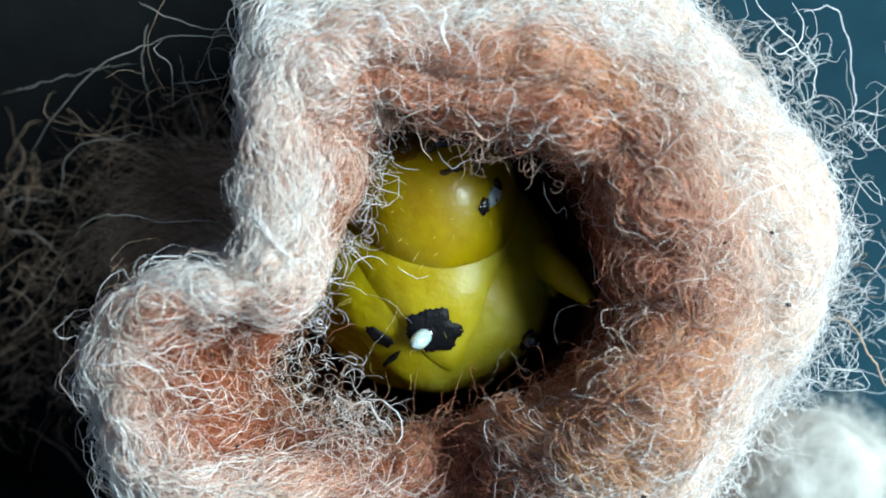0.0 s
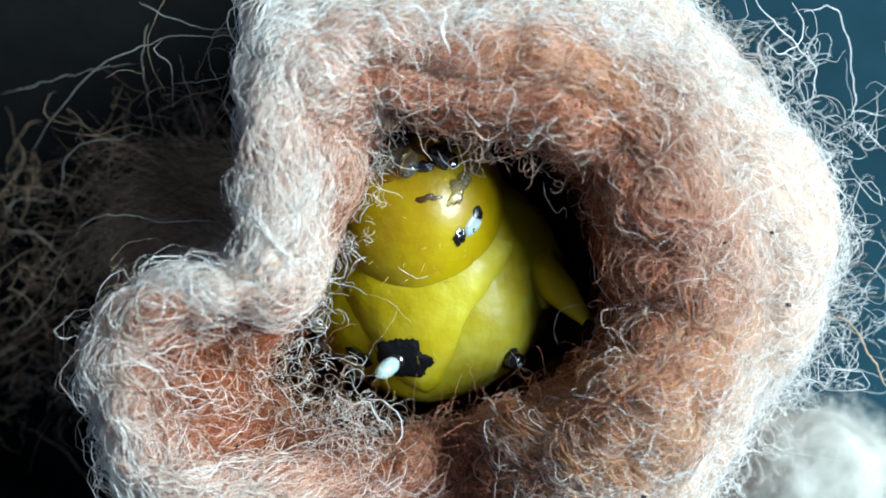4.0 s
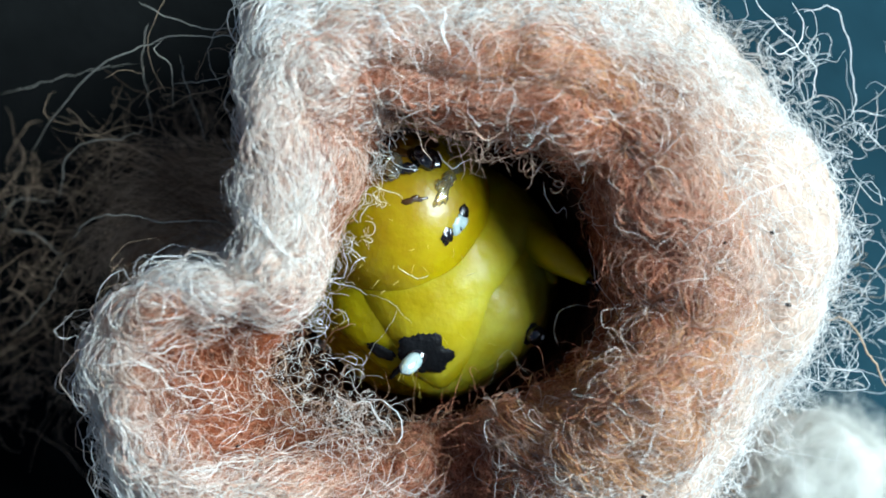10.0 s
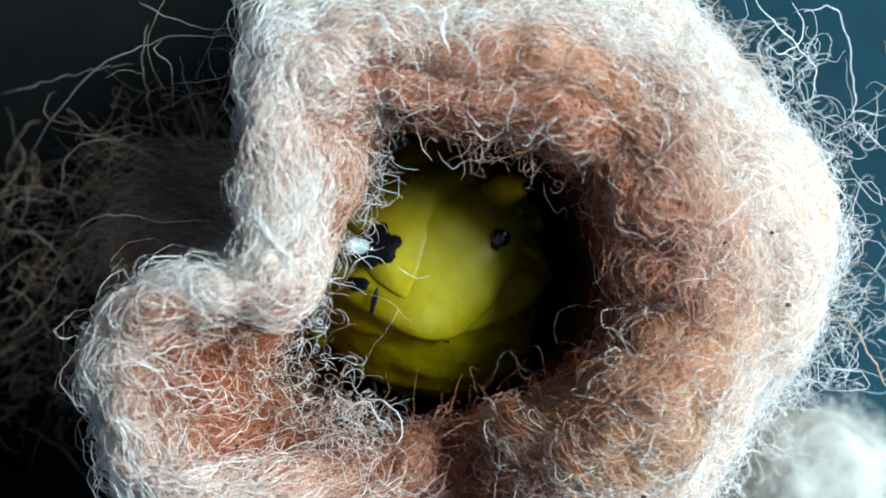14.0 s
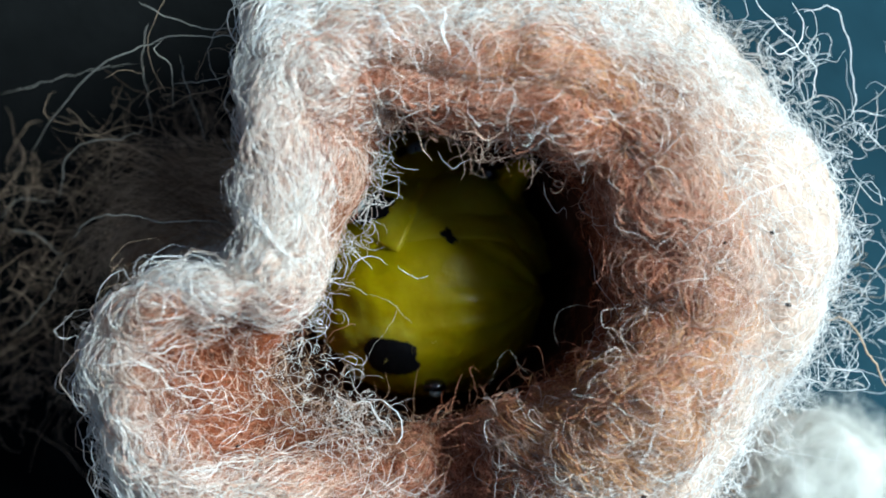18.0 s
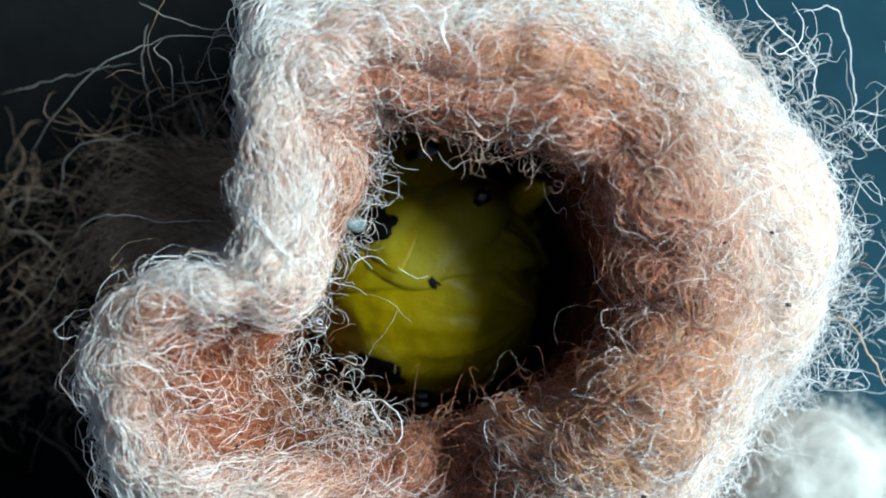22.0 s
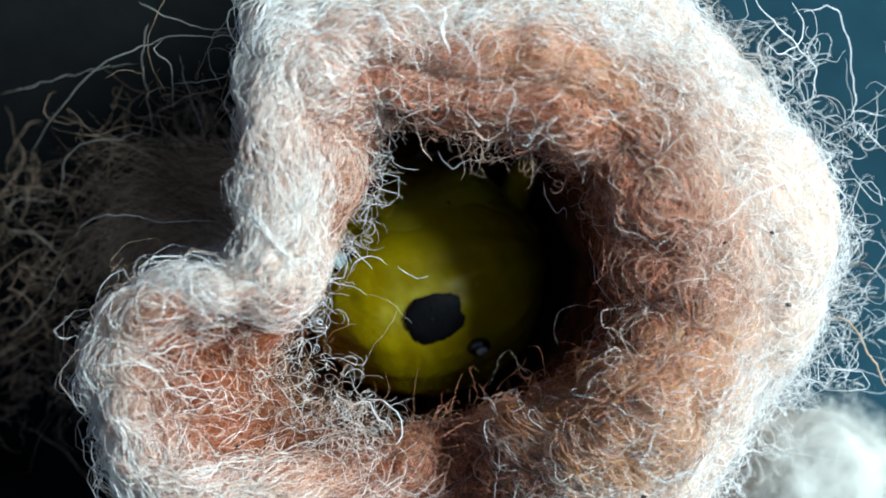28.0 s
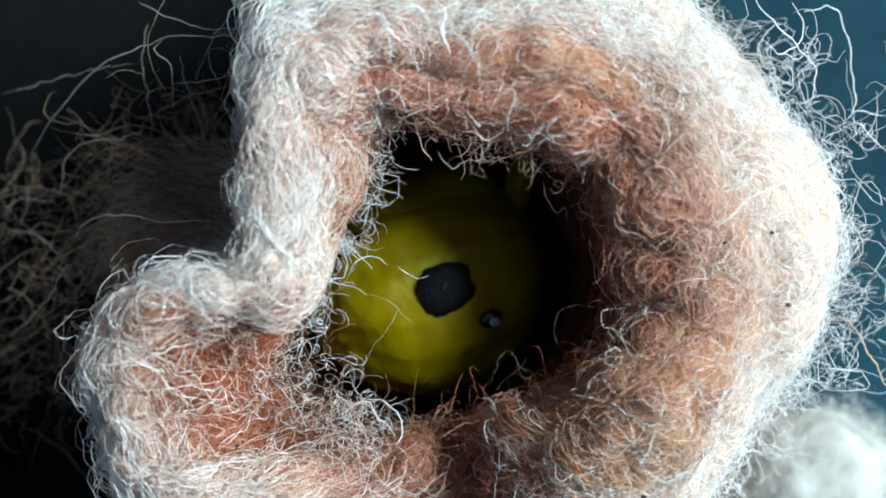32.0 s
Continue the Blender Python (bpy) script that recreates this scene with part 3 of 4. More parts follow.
    # single fibres that stand off
    strays = [
        ([(440, 68, 19), (400, 66, 18), (300, 65, 16), (265, 82, 15), (180, 115, 14), (110, 190, 12), (60, 262, 10)], 0.032),
        ([(285, 68, 16), (274, 90, 16), (300, 110, 15.5), (306, 145, 15), (303, 195, 14)], 0.03),
        ([(244, 2, 14), (290, 25, 15), (350, 46, 16), (440, 55, 18)], 0.028),
        ([(262, 40, 13), (252, 110, 13), (262, 170, 12), (270, 230, 11)], 0.028),
        ([(318, 98, 14), (328, 150, 13), (346, 195, 12), (372, 265, 12)], 0.028),
        ([(306, 146, 15), (350, 146, 16), (430, 132, 18)], 0.026),
        ([(410, 20, 17), (376, 70, 16), (372, 110, 15), (392, 150, 15)], 0.026),
        ([(4, 168, 10), (90, 142, 11), (175, 122, 12), (240, 110, 13)], 0.018),
        ([(0, 385, 8), (40, 350, 9), (100, 362, 9)], 0.022),
        ([(12, 412, 8), (60, 415, 9), (110, 455, 10)], 0.03),
        ([(128, 425, 13), (160, 388, 14), (220, 380, 15), (280, 392, 15), (345, 390, 16), (430, 400, 17)], 0.034),
        ([(104, 350, 11), (118, 280, 12), (150, 252, 13), (205, 246, 14), (260, 232, 14)], 0.028),
        ([(120, 465, 17), (90, 520, 15), (60, 560, 12), (20, 590, 10)], 0.022),
        ([(1420, 22, 16), (1475, 14, 15), (1500, 80, 14), (1512, 170, 14), (1496, 222, 15)], 0.034),
        ([(1330, -6, 18), (1390, 60, 17), (1442, 122, 16), (1432, 185, 16)], 0.036),
        ([(1400, 2, 16), (1424, 60, 16), (1385, 95, 17), (1350, 70, 18)], 0.032),
        ([(1380, 95, 17), (1410, 105, 16), (1428, 92, 16)], 0.03),
        ([(1500, 196, 15), (1540, 200, 14), (1575, 206, 14)], 0.03),
        ([(1505, 205, 15), (1545, 245, 14), (1572, 270, 14)], 0.034),
        ([(1462, 562, 21.4), (1500, 572, 21), (1530, 612, 20.5), (1556, 655, 20), (1575, 700, 19)], 0.06),
        ([(1430, 640, 15), (1470, 650, 13), (1465, 690, 12), (1440, 670, 12)], 0.026),
        ([(1310, 800, 16), (1345, 800, 15), (1385, 808, 14), (1405, 806, 14)], 0.026),
        ([(1275, 860, 16), (1300, 850, 15), (1312, 882, 14)], 0.03),
        ([(965, 325, 18.5), (968, 350, 18.4), (985, 376, 18.2), (996, 367, 18.2), (1004, 387, 18)], 0.014),
        ([(1042, 440, 18.2), (1058, 500, 18.4), (1085, 540, 18.8), (1112, 575, 19.4)], 0.016),
        ([(1052, 542, 18), (1000, 544, 17.6), (981, 566, 17.4), (986, 612, 17.2)], 0.010),
        ([(868, 685, 17.6), (884, 632, 18), (905, 622, 18.2), (922, 648, 18), (938, 662, 18)], 0.005),
        ([(700, 470, 18.4), (735, 492, 18.4), (756, 487, 18.4)], 0.014),
        ([(632, 662, 17.2), (680, 590, 18.2), (706, 545, 18.4)], 0.009),
        ([(640, 520, 17.6), (690, 535, 18.2), (730, 575, 18.5)], 0.009),
        ([(640, 705, 17.4), (690, 715, 17.8), (712, 760, 18.4), (706, 790, 18.8)], 0.034),
        ([(600, 735, 18), (650, 712, 18), (672, 740, 18.4), (700, 775, 18.8)], 0.03),
        ([(775, 270, 19), (800, 296, 18.6), (835, 282, 18.6)], 0.024),
        ([(690, 230, 19), (700, 290, 18.6), (740, 300, 18.4)], 0.018),
        ([(790, 10, 23), (785, 50, 23), (797, 100, 22.6)], 0.05),
        ([(1440, 320, 20), (1395, 325, 21), (1340, 345, 22), (1270, 400, 22.4)], 0.034),
        ([(1270, 395, 22.3), (1225, 430, 21.5), (1190, 520, 20.5), (1180, 580, 20.5)], 0.028),
        ([(690, 165, 22), (760, 140, 22), (830, 165, 21.6), (880, 120, 22.2)], 0.045),
    ]
    for pts, r in strays:
        line = smooth_line([(*at_height(x, y, z), z) for x, y, z in pts], 40)
        wob = np.array([[noise.noise(Vector(q) * 1.3 + Vector((k * 9.0, 0, 0))) for k in range(3)] for q in line]) * 0.14
        wob += np.array([[noise.noise(Vector(q) * 3.4 + Vector((0, k * 7.0, r * 99))) for k in range(3)] for q in line]) * 0.06
        v, q = tubes((line + wob)[None], [r * (0.75 if pts[0][0] < 480 else 0.72)], sides=5)
        mesh_object("stray_fibre", v, q, M_STRAY if pts[0][0] < 480 or r < 0.012 else M_BROWN if r > 0.055 else M_PALE, root)
    # specks of dark plant dust caught in the wool
    for px, py, z, r in ((203, 511, 22.1, 0.20), (346, 601, 20.6, 0.10), (236, 466, 21.0, 0.08), (1206, 714, 21.2, 0.09), (1366, 412, 21.3, 0.10), (1283, 430, 21.8, 0.08), (560, 205, 20.8, 0.13), (486, 536, 18.6, 0.12),
                         (1140, 880, 20.2, 0.12), (1010, 120, 22.3, 0.07), (640, 290, 19.2, 0.08), (330, 690, 20.8, 0.08), (420, 790, 21.0, 0.09), (1395, 540, 20.9, 0.13)):
        x, y = at_height(px, py, z)
        v, q = blob_mesh((x, y, z), (r, r * 0.7, r * 0.6), px * 0.1, 0.4, 10, 7)
        mesh_object("dust_speck", v, q, M_DUST, root)
    return root


nest()


# ---------------------------------------------------------------- loose wool on the table
def tuft(x, y, radii, mat, seed, label, count, fibre):
    """A soft lump of wool on the table, with loose fibres round it."""
    rng = np.random.default_rng(seed)
    root = tagged(new("wool_tuft"), label, "wool tuft")
    root.location = (x * MM, y * MM, 0)
    body = blob_mesh((0, 0, radii[2] * 0.9), radii, seed, 0.22)
    mesh_object("tuft_body", *body, mat, root)
    d = rng.normal(0, 1, (count, 3))
    d[:, 2] = np.abs(d[:, 2])
    d /= np.linalg.norm(d, axis=1, keepdims=True)
    p = d * np.array(radii) * 0.95 + (0, 0, radii[2] * 0.9)
    t = np.cross(d, rng.normal(0, 1, (count, 3)))
    t /= np.linalg.norm(t, axis=1, keepdims=True)
    away = np.abs(rng.normal(0, 0.45, count))
    pts = np.zeros((count, 9, 3))
    for j in range(9):
        pts[:, j] = p + d * away[:, None]
        t = t + rng.normal(0, 0.35, (count, 3)) - d * 0.10
        t /= np.linalg.norm(t, axis=1, keepdims=True)
        p = p + t * 0.4
    ob = fibre_part("tuft_wool", [(pts, rng.uniform(0.006, 0.013, count))], fibre, root, "")


tuft(*at_height(1450, 850, 3), (4.0, 3.5, 2.4), M_FLUFF, 12, "soft cream white tuft of wool on the table", 2500, M_FLUFF)

# directions of the marks on the body, from the ball's centre, in the resting pose
REF = {
    "s1a": (0.124, -0.617, 0.777),
    "tip1": (-0.032, -0.639, 0.769),
    "rt1": (0.708, -0.474, 0.523),
    "dash1": (-0.355, -0.545, 0.760),
    "s2": (0.218, -0.765, -0.606),
    "rt2": (0.390, -0.389, -0.834),
    "lt2": (-0.365, -0.922, 0.132),
    "eye1": (0.360, 0.132, 0.924),
    "eye2": (0.467, 0.274, 0.841),
    "star": (0.437, -0.847, 0.302),
    "leg1": (0.918, -0.063, 0.391),
}

# ---------------------------------------------------------------- the larva
BALL = (-0.75, -1.70, 11.5)       # centre round which the curled body rolls, mm
TILT = radians(14)


def body_dir(phi, psi):
    """Direction from the ball's centre: phi degrees from head (90) over the front (0) to the tail, psi degrees to the side."""
    f, s = radians(phi), radians(psi)
    a = Vector((math.cos(TILT), math.sin(TILT), 0))
    b = Vector((-math.sin(TILT), math.cos(TILT), 0))
    return math.sin(s) * a + math.cos(s) * (math.sin(f) * b + math.cos(f) * Vector((0, 0, 1)))


def plate(name, parent, mat, radius, front, back, back_side, wrinkle, seed, label="", tongue=45.0, bulge=0.12, middle=0.0, dip=0.3, crease=0.10, wide=0.0, flank=0.0, knob=None, lip=0.25, streak=0.3, sink=0.0, power=2.0, around=1.0, fats=(), shoulder=False):
    """A segment of the curled body, as a thick shell whose hind edge stands proud over the next segment and shows pale fat along it."""
    nu, nv = 84, 72
    outer, inner, pale = np.zeros((nu, nv, 3)), np.zeros((nu, nv, 3)), np.zeros((2, nu, nv))
    for i in range(nu):
        psi = -88 + 176 * i / (nu - 1)
        hind = back + (back_side - back) * (1 - math.exp(-(abs(psi - middle) / (tongue if psi < middle else wide or tongue)) ** power))
        hind += 2.5 * noise.noise(Vector((psi * 0.06, seed, 0)))
        for j in range(nv):
            s = j / (nv - 1)
            phi = front + (hind - front) * s
            d = body_dir(phi, psi)
            wide_edge = (0.22 if sink else 0.1) + 0.25 * min(1.0, max(0.0, (middle - psi) / 20)) * (1 if sink else 0)
            edge = max(0.0, (s - 1 + wide_edge) / wide_edge)
            low = dip * (around + (1 - around) * math.exp(-((psi - 8) / 36) ** 2))
            r = radius - low * max(0.0, 1 - s / 0.6) ** 1.5 + bulge * math.sin(math.pi * min(1, s * 1.05)) - lip * edge ** 3
            r += wrinkle * noise.noise(d * 2.6 + Vector((seed, 0, 0))) + 0.35 * wrinkle * noise.noise(d * 7 + Vector((0, seed, 0)))
            r += crease * noise.noise(Vector((phi * 0.11, psi * 0.022, seed))) * math.sin(math.pi * s)
            r += flank * min(1.0, max(0.0, (psi - 50) / 24)) ** 1.3 - sink * min(1.0, max(0.0, (middle - 8 - psi) / 22))
            if shoulder:
                r += 0.6 * math.exp(-(d.angle(body_dir(50, 42)) / 0.42) ** 2)
            if knob:
                r += 0.72 * math.exp(-(d.angle(Vector(knob)) / 0.32) ** 2)
            outer[i, j] = d * r
            inner[i, j] = d * (radius - 0.75 - dip)
            fat = noise.noise(Vector((phi * 0.07, psi * 0.05, seed + 3))) + 0.6 * noise.noise(d * 9 + Vector((seed, 2, 0)))
            rim = math.exp(-((s - 0.86) / 0.16) ** 2) * min(1.0, max(0.0, (psi - middle + 25) / 45))
            fat += sum(1.9 * math.exp(-(d.angle(Vector(f)) / 0.13) ** 2) * (0.6 + noise.noise(d * 14)) for f in fats)
            pale[:, i, j] = min(1.0, max(0.0, streak * (1.2 * rim * (0.7 + 0.7 * fat) + max(0.0, fat - 0.25) * 0.7)))
    q1 = grid_quads(nu, nv)
    q2 = grid_quads(nu, nv)[:, ::-1] + nu * nv
    rim = []
    n = nu * nv
    for i in range(nu - 1):
        for j in (0, nv - 1):
            a, b = i * nv + j, (i + 1) * nv + j
            rim.append((a, b, b + n, a + n) if j else (b, a, a + n, b + n))
    for j in range(nv - 1):
        for i in (0, nu - 1):
            a, b = i * nv + j, i * nv + j + 1
            rim.append((b, a, a + n, b + n) if i else (a, b, b + n, a + n))
    ob = mesh_object(name, np.vstack([outer.reshape(-1, 3), inner.reshape(-1, 3)]), np.vstack([q1, q2, np.array(rim)]), mat, parent, label)
    set_pale(ob, pale)
    return ob


def blob(name, parent, mat, centre, radii, label="", turn=None, seed=1.0, rough=0.0, nu=40, nv=26):
    v = np.zeros((nu, nv, 3))
    for i in range(nu):
        a = 2 * math.pi * i / nu
        for j in range(nv):
            b = math.pi * (j / (nv - 1) - 0.5)
            d = Vector((math.cos(a) * math.cos(b), math.sin(a) * math.cos(b), math.sin(b)))
            p = Vector((d.x * radii[0], d.y * radii[1], d.z * radii[2])) * (1 + rough * noise.noise(d * 2.2 + Vector((seed, seed, 0))))
            if turn:
                p = turn @ p
            v[i, j] = p + Vector(centre)
    return mesh_object(name, v.reshape(-1, 3), grid_quads(nu, nv, close_u=True), mat, parent, label)


def patch(name, parent, mat, d, size, radius, jag, seed, label="", up=(0, 1, 0), shape=1.0, pinch=0.0):
    """A raised patch that hugs the body's surface round a direction."""
    d = Vector(d).normalized()
    x = Vector(up).cross(d).normalized()
    y = d.cross(x)
    nu, nv = 64, 8
    v = np.zeros((nu, nv, 3))
    for i in range(nu):
        a = 2 * math.pi * i / nu
        k = 1 + jag * noise.noise(Vector((math.cos(a) * 1.6, math.sin(a) * 1.6, seed))) + 0.4 * jag * noise.noise(Vector((math.cos(a) * 7, math.sin(a) * 7, seed)))
        k *= 1 - pinch * max(0.0, math.sin(a)) ** 6
        for j in range(nv):
            t = j / (nv - 1)
            p = d * radius + (x * math.cos(a) * size[0] + y * math.sin(a) * size[1] * (shape if math.sin(a) < 0 else 1)) * k * t
            p = p.normalized() * (radius + 0.05 * (1 - t ** 6) - 0.06 * t ** 6)
            v[i, j] = p
    return mesh_object(name, v.reshape(-1, 3), grid_quads(nu, nv, close_u=True), mat, parent, label)


def rod(name, parent, mat, points, radii, label="", sides=12, m=24):
    path = smooth_line(points, m)
    rr = np.interp(np.linspace(0, 1, m), np.linspace(0, 1, len(radii)), radii)
    tan = np.gradient(path, axis=0)
    tan /= np.linalg.norm(tan, axis=1, keepdims=True)
    a = np.cross(tan, (0.31, 0.52, 0.79))
    a /= np.linalg.norm(a, axis=1, keepdims=True)
    b = np.cross(tan, a)
    ang = np.arange(sides) * 2 * np.pi / sides
    v = path[:, None] + rr[:, None, None] * (np.cos(ang)[None, :, None] * a[:, None] + np.sin(ang)[None, :, None] * b[:, None])
    return mesh_object(name, v.reshape(-1, 3), grid_quads(m, sides, close_v=True), mat, parent, label)


def ball_point(px, py, radius):
    """Place on the ball (from its centre, mm) that a sight line through the resting view meets."""
    eye = Vector((0, 0, EYE_Z)) - Vector(BALL)
    way = Vector((px - 784, 441 - py, -FOCAL)).normalized()
    b = eye.dot(way)
    c = eye.dot(eye) - radius ** 2
    disc = max(0.0, b * b - c)
    p = eye + way * (-b - math.sqrt(disc))
    return p.normalized() * radius


def larva():
    root = tagged(new("larva"), "curled glossy yellow larva with black spots in the nest", "larva")
    root.location = Vector(BALL) * MM
    out = {"root": root}
    # hind body: the round patch and its tubercles
    ab = plate("abdomen_segment", root, M_SKIN, 5.45, 40, -300, -300, 0.20, 3.0, "yellow segment with a round black spot", bulge=0.15, crease=0.30,
               fats=((-0.008, -0.933, -0.361), (0.22, -0.9, -0.377), (-0.057, -0.853, -0.518), (0.403, -0.83, -0.385)), streak=0.4)
    out["abdomen"] = ab
    s2 = REF["s2"]
    patch("black_spot", ab, M_BLACK, s2, (1.45, 1.35), 5.62, 0.16, 2.0, "large round black spot", pinch=0.16)
    d = Vector(REF["rt2"])
    blob("tubercle", ab, M_GLOSS, d * 5.65, (0.55, 0.55, 0.4), "dark glossy bead")
    blob("tubercle", ab, M_WHITE, d * 5.95, (0.28, 0.3, 0.28), "pale bead tip")
    d = Vector(REF["lt2"])
    patch("black_spot", ab, M_BLACK, d, (0.8, 0.9), 5.62, 0.2, 5.0)
    rod("tubercle", ab, M_WHITE, [d * 5.5, d * 6.1, d * 6.5 + Vector((-0.2, 0, 0))], (0.42, 0.38, 0.08), "white horn tipped tubercle")
    mid = plate("middle_segment", root, M_SKIN, 5.62, 50, -74, -70, 0.14, 7.0, "creased yellow segment", bulge=0.14, crease=0.36, lip=0.1)
    out["middle"] = mid
    patch("crease_mark", mid, M_BLACK, REF["star"], (0.62, 0.24), 5.62, 0.9, 8.0, "small dark star shaped crease")
    meso = plate("thorax_segment", root, M_COLLAR, 5.62, 108, -82, 12, 0.08, 11.0, "pale yellow segment behind the collar", bulge=0.14, crease=0.03, wide=115.0, dip=0.1, shoulder=True, flank=0.40, knob=REF["rt1"])
    out["meso"] = meso
    d = Vector(REF["rt1"])
    patch("black_spot", meso, M_BLACK, d, (0.40, 0.50), 6.45, 0.35, 5.5)
    blob("tubercle", meso, M_GLOSS, d * 6.62, (0.42, 0.42, 0.42), "glossy black bead")
    blob("tubercle_tip", meso, M_WHITE, d * 6.98 + Vector((-0.06, 0.08, 0)), (0.16, 0.18, 0.14), "pale bead tip")
    d = (Vector(REF["dash1"]) + Vector((0.07, -0.035, 0))).normalized()
    patch("black_spot", meso, M_BLACK, d, (0.72, 0.32), 5.86, 0.3, 1.5, "leaf shaped black mark", up=(0.5, 0.85, 0))
    d = (d + Vector((0.10, -0.15, -0.10))).normalized()
    patch("black_spot", meso, M_BLACK, d, (0.13, 0.62), 5.86, 0.3, 2.5, "thin curved black mark", up=(0.5, 0.8, 0))
    pro = plate("collar_segment", root, M_SKIN, 5.98, 96, -66, 44, 0.08, 17.0, "bright yellow collar segment", tongue=40.0, bulge=0.12, middle=-3.0, dip=0.9, around=0.15, lip=0.30, streak=0.4, sink=0.32, power=1.35, crease=0.05, wide=60.0)
    out["pro"] = pro
    d = (Vector(REF["s1a"]) * 0.85 + ball_point(790, 655, 1) * 0.15 + Vector((-0.10, 0.11, 0))).normalized()
    patch("black_spot", pro, M_BLACK, d, (1.12, 1.08), 6.13, 0.36, 4.3, "jagged black spot on the collar")
    tip = Vector(REF["tip1"])
    bs = (tip * 0.55 + d * 0.45).normalized()
    blob("tubercle_base", pro, M_GLOSS, bs * 6.05, (0.46, 0.46, 0.36), "glossy black tubercle base")
    rod("tubercle", pro, M_WHITE, [bs * 6.1, (bs * 0.5 + tip * 0.5) * 6.55, tip * 6.95 + Vector((-0.1, -0.05, 0)), tip * 7.15 + Vector((-0.25, -0.12, 0))], (0.24, 0.36, 0.37, 0.28, 0.05), "translucent white leaf shaped tubercle", sides=24, m=32)
    for k in range(7):
        e = (tip + Vector((0.05 * math.sin(k * 2.1), 0.06 * math.cos(k * 1.7), 0))).normalized()
        rod("bristle", pro, M_HAIR, [e * 6.6, e * 7.3 + Vector((-0.25 + 0.08 * k, -0.2, 0.1))], (0.014, 0.004), sides=4, m=6)
    rng = random.Random(5)
    for seg, r in ((pro, 5.95), (meso, 5.8), (ab, 5.55)):
        for k in range(9):
            e = body_dir(rng.uniform(-60, 20) - (70 if seg is ab else 0), rng.uniform(-35, 35))
            t = Vector((rng.uniform(-0.4, 0.4), rng.uniform(-0.4, 0.1), rng.uniform(-0.2, 0.2)))
            rod("bristle", seg, M_HAIR, [e * r, e * (r + 0.3) + t * 0.4, e * (r + 0.5) + t], (0.010, 0.008, 0.003), sides=4, m=8)
    # the leg at the side
    leg = rod("leg", root, M_SKIN, [(4.0, 2.4, 1.4), (5.2, 1.8, 2.2), (6.6, 0.8, 3.2), (7.9, -0.2, 3.8)], (0.85, 0.85, 0.72, 0.26), "stubby yellow leg", sides=20)
    rod("claw", leg, M_GLOSS, [(7.8, -0.2, 3.8), (8.15, -0.35, 3.75), (8.3, -0.65, 3.7)], (0.15, 0.11, 0.02), "tiny dark claw")
    out["leg"] = leg
    rod("leg", meso, M_SKIN, [(4.6, 0.4, 1.6), (5.6, 0.0, 2.2), (6.0, -0.7, 2.3)], (0.5, 0.4, 0.15), "folded yellow leg in shade")
    # the body is a little broader than it is high
    a = np.array((math.cos(TILT), math.sin(TILT), 0))
    for ob in root.children_recursive:
        if ob.name.startswith(("leg", "claw")):
            continue
        co = np.zeros(len(ob.data.vertices) * 3, dtype=np.float32)
        ob.data.vertices.foreach_get("co", co)
        co = co.reshape(-1, 3)
        co += 0.07 * (co @ a)[:, None] * a
        ob.data.vertices.foreach_set("co", co.ravel().astype(np.float32))
    # head
    hc = Vector((0.50, 2.75, 3.55))
    hr, tall = 3.9, 1.18
    head = blob("head", root, M_HEAD, hc, (hr, hr * tall, hr), "smooth amber yellow head", rough=0.02, nu=72, nv=48)
    out["head"] = head

    def on_head(px, py, lift=0.0):
        """The place on the long head that a sight line through the resting view meets, and the way out of it there."""
        squeeze = Vector((1, 1 / tall, 1))
        e = (Vector((0, 0, EYE_Z)) - Vector(BALL) - hc) * squeeze
        way = (Vector((px - 784, 441 - py, -FOCAL)) * squeeze).normalized()
        b = e.dot(way)
        disc = max(0.0, b * b - e.dot(e) + hr ** 2)
        p = (e + way * (-b - math.sqrt(disc))).normalized()
        nrm = (p * squeeze).normalized()
        return hc + Vector((p.x, p.y * tall, p.z)) * hr + nrm * (lift - 0.04), nrm

    def stick(name, mat, px, py, size, label, lift=0.0, spin=0.0, rough=0.15, seed=1.0):
        p, nrm = on_head(px, py, lift)
        x = Vector((math.cos(spin), math.sin(spin), 0))
        x = (x - nrm * x.dot(nrm)).normalized()
        turn = Matrix((x, nrm.cross(x), nrm)).transposed()
        return blob(name, head, mat, p, size, label, turn=turn, rough=rough, seed=seed)

    stick("eye_spot", M_GLOSS, 861, 474, (0.27, 0.38, 0.13), "long black eye spot", spin=-0.35, rough=0.5, seed=4)
    stick("eye_spot", M_GLOSS, 892, 431, (0.27, 0.32, 0.13), "round black eye spot", rough=0.3, seed=5)
    stick("eye_spot", M_GLOSS, 883, 461, (0.10, 0.13, 0.13), "tiny black eye dot")
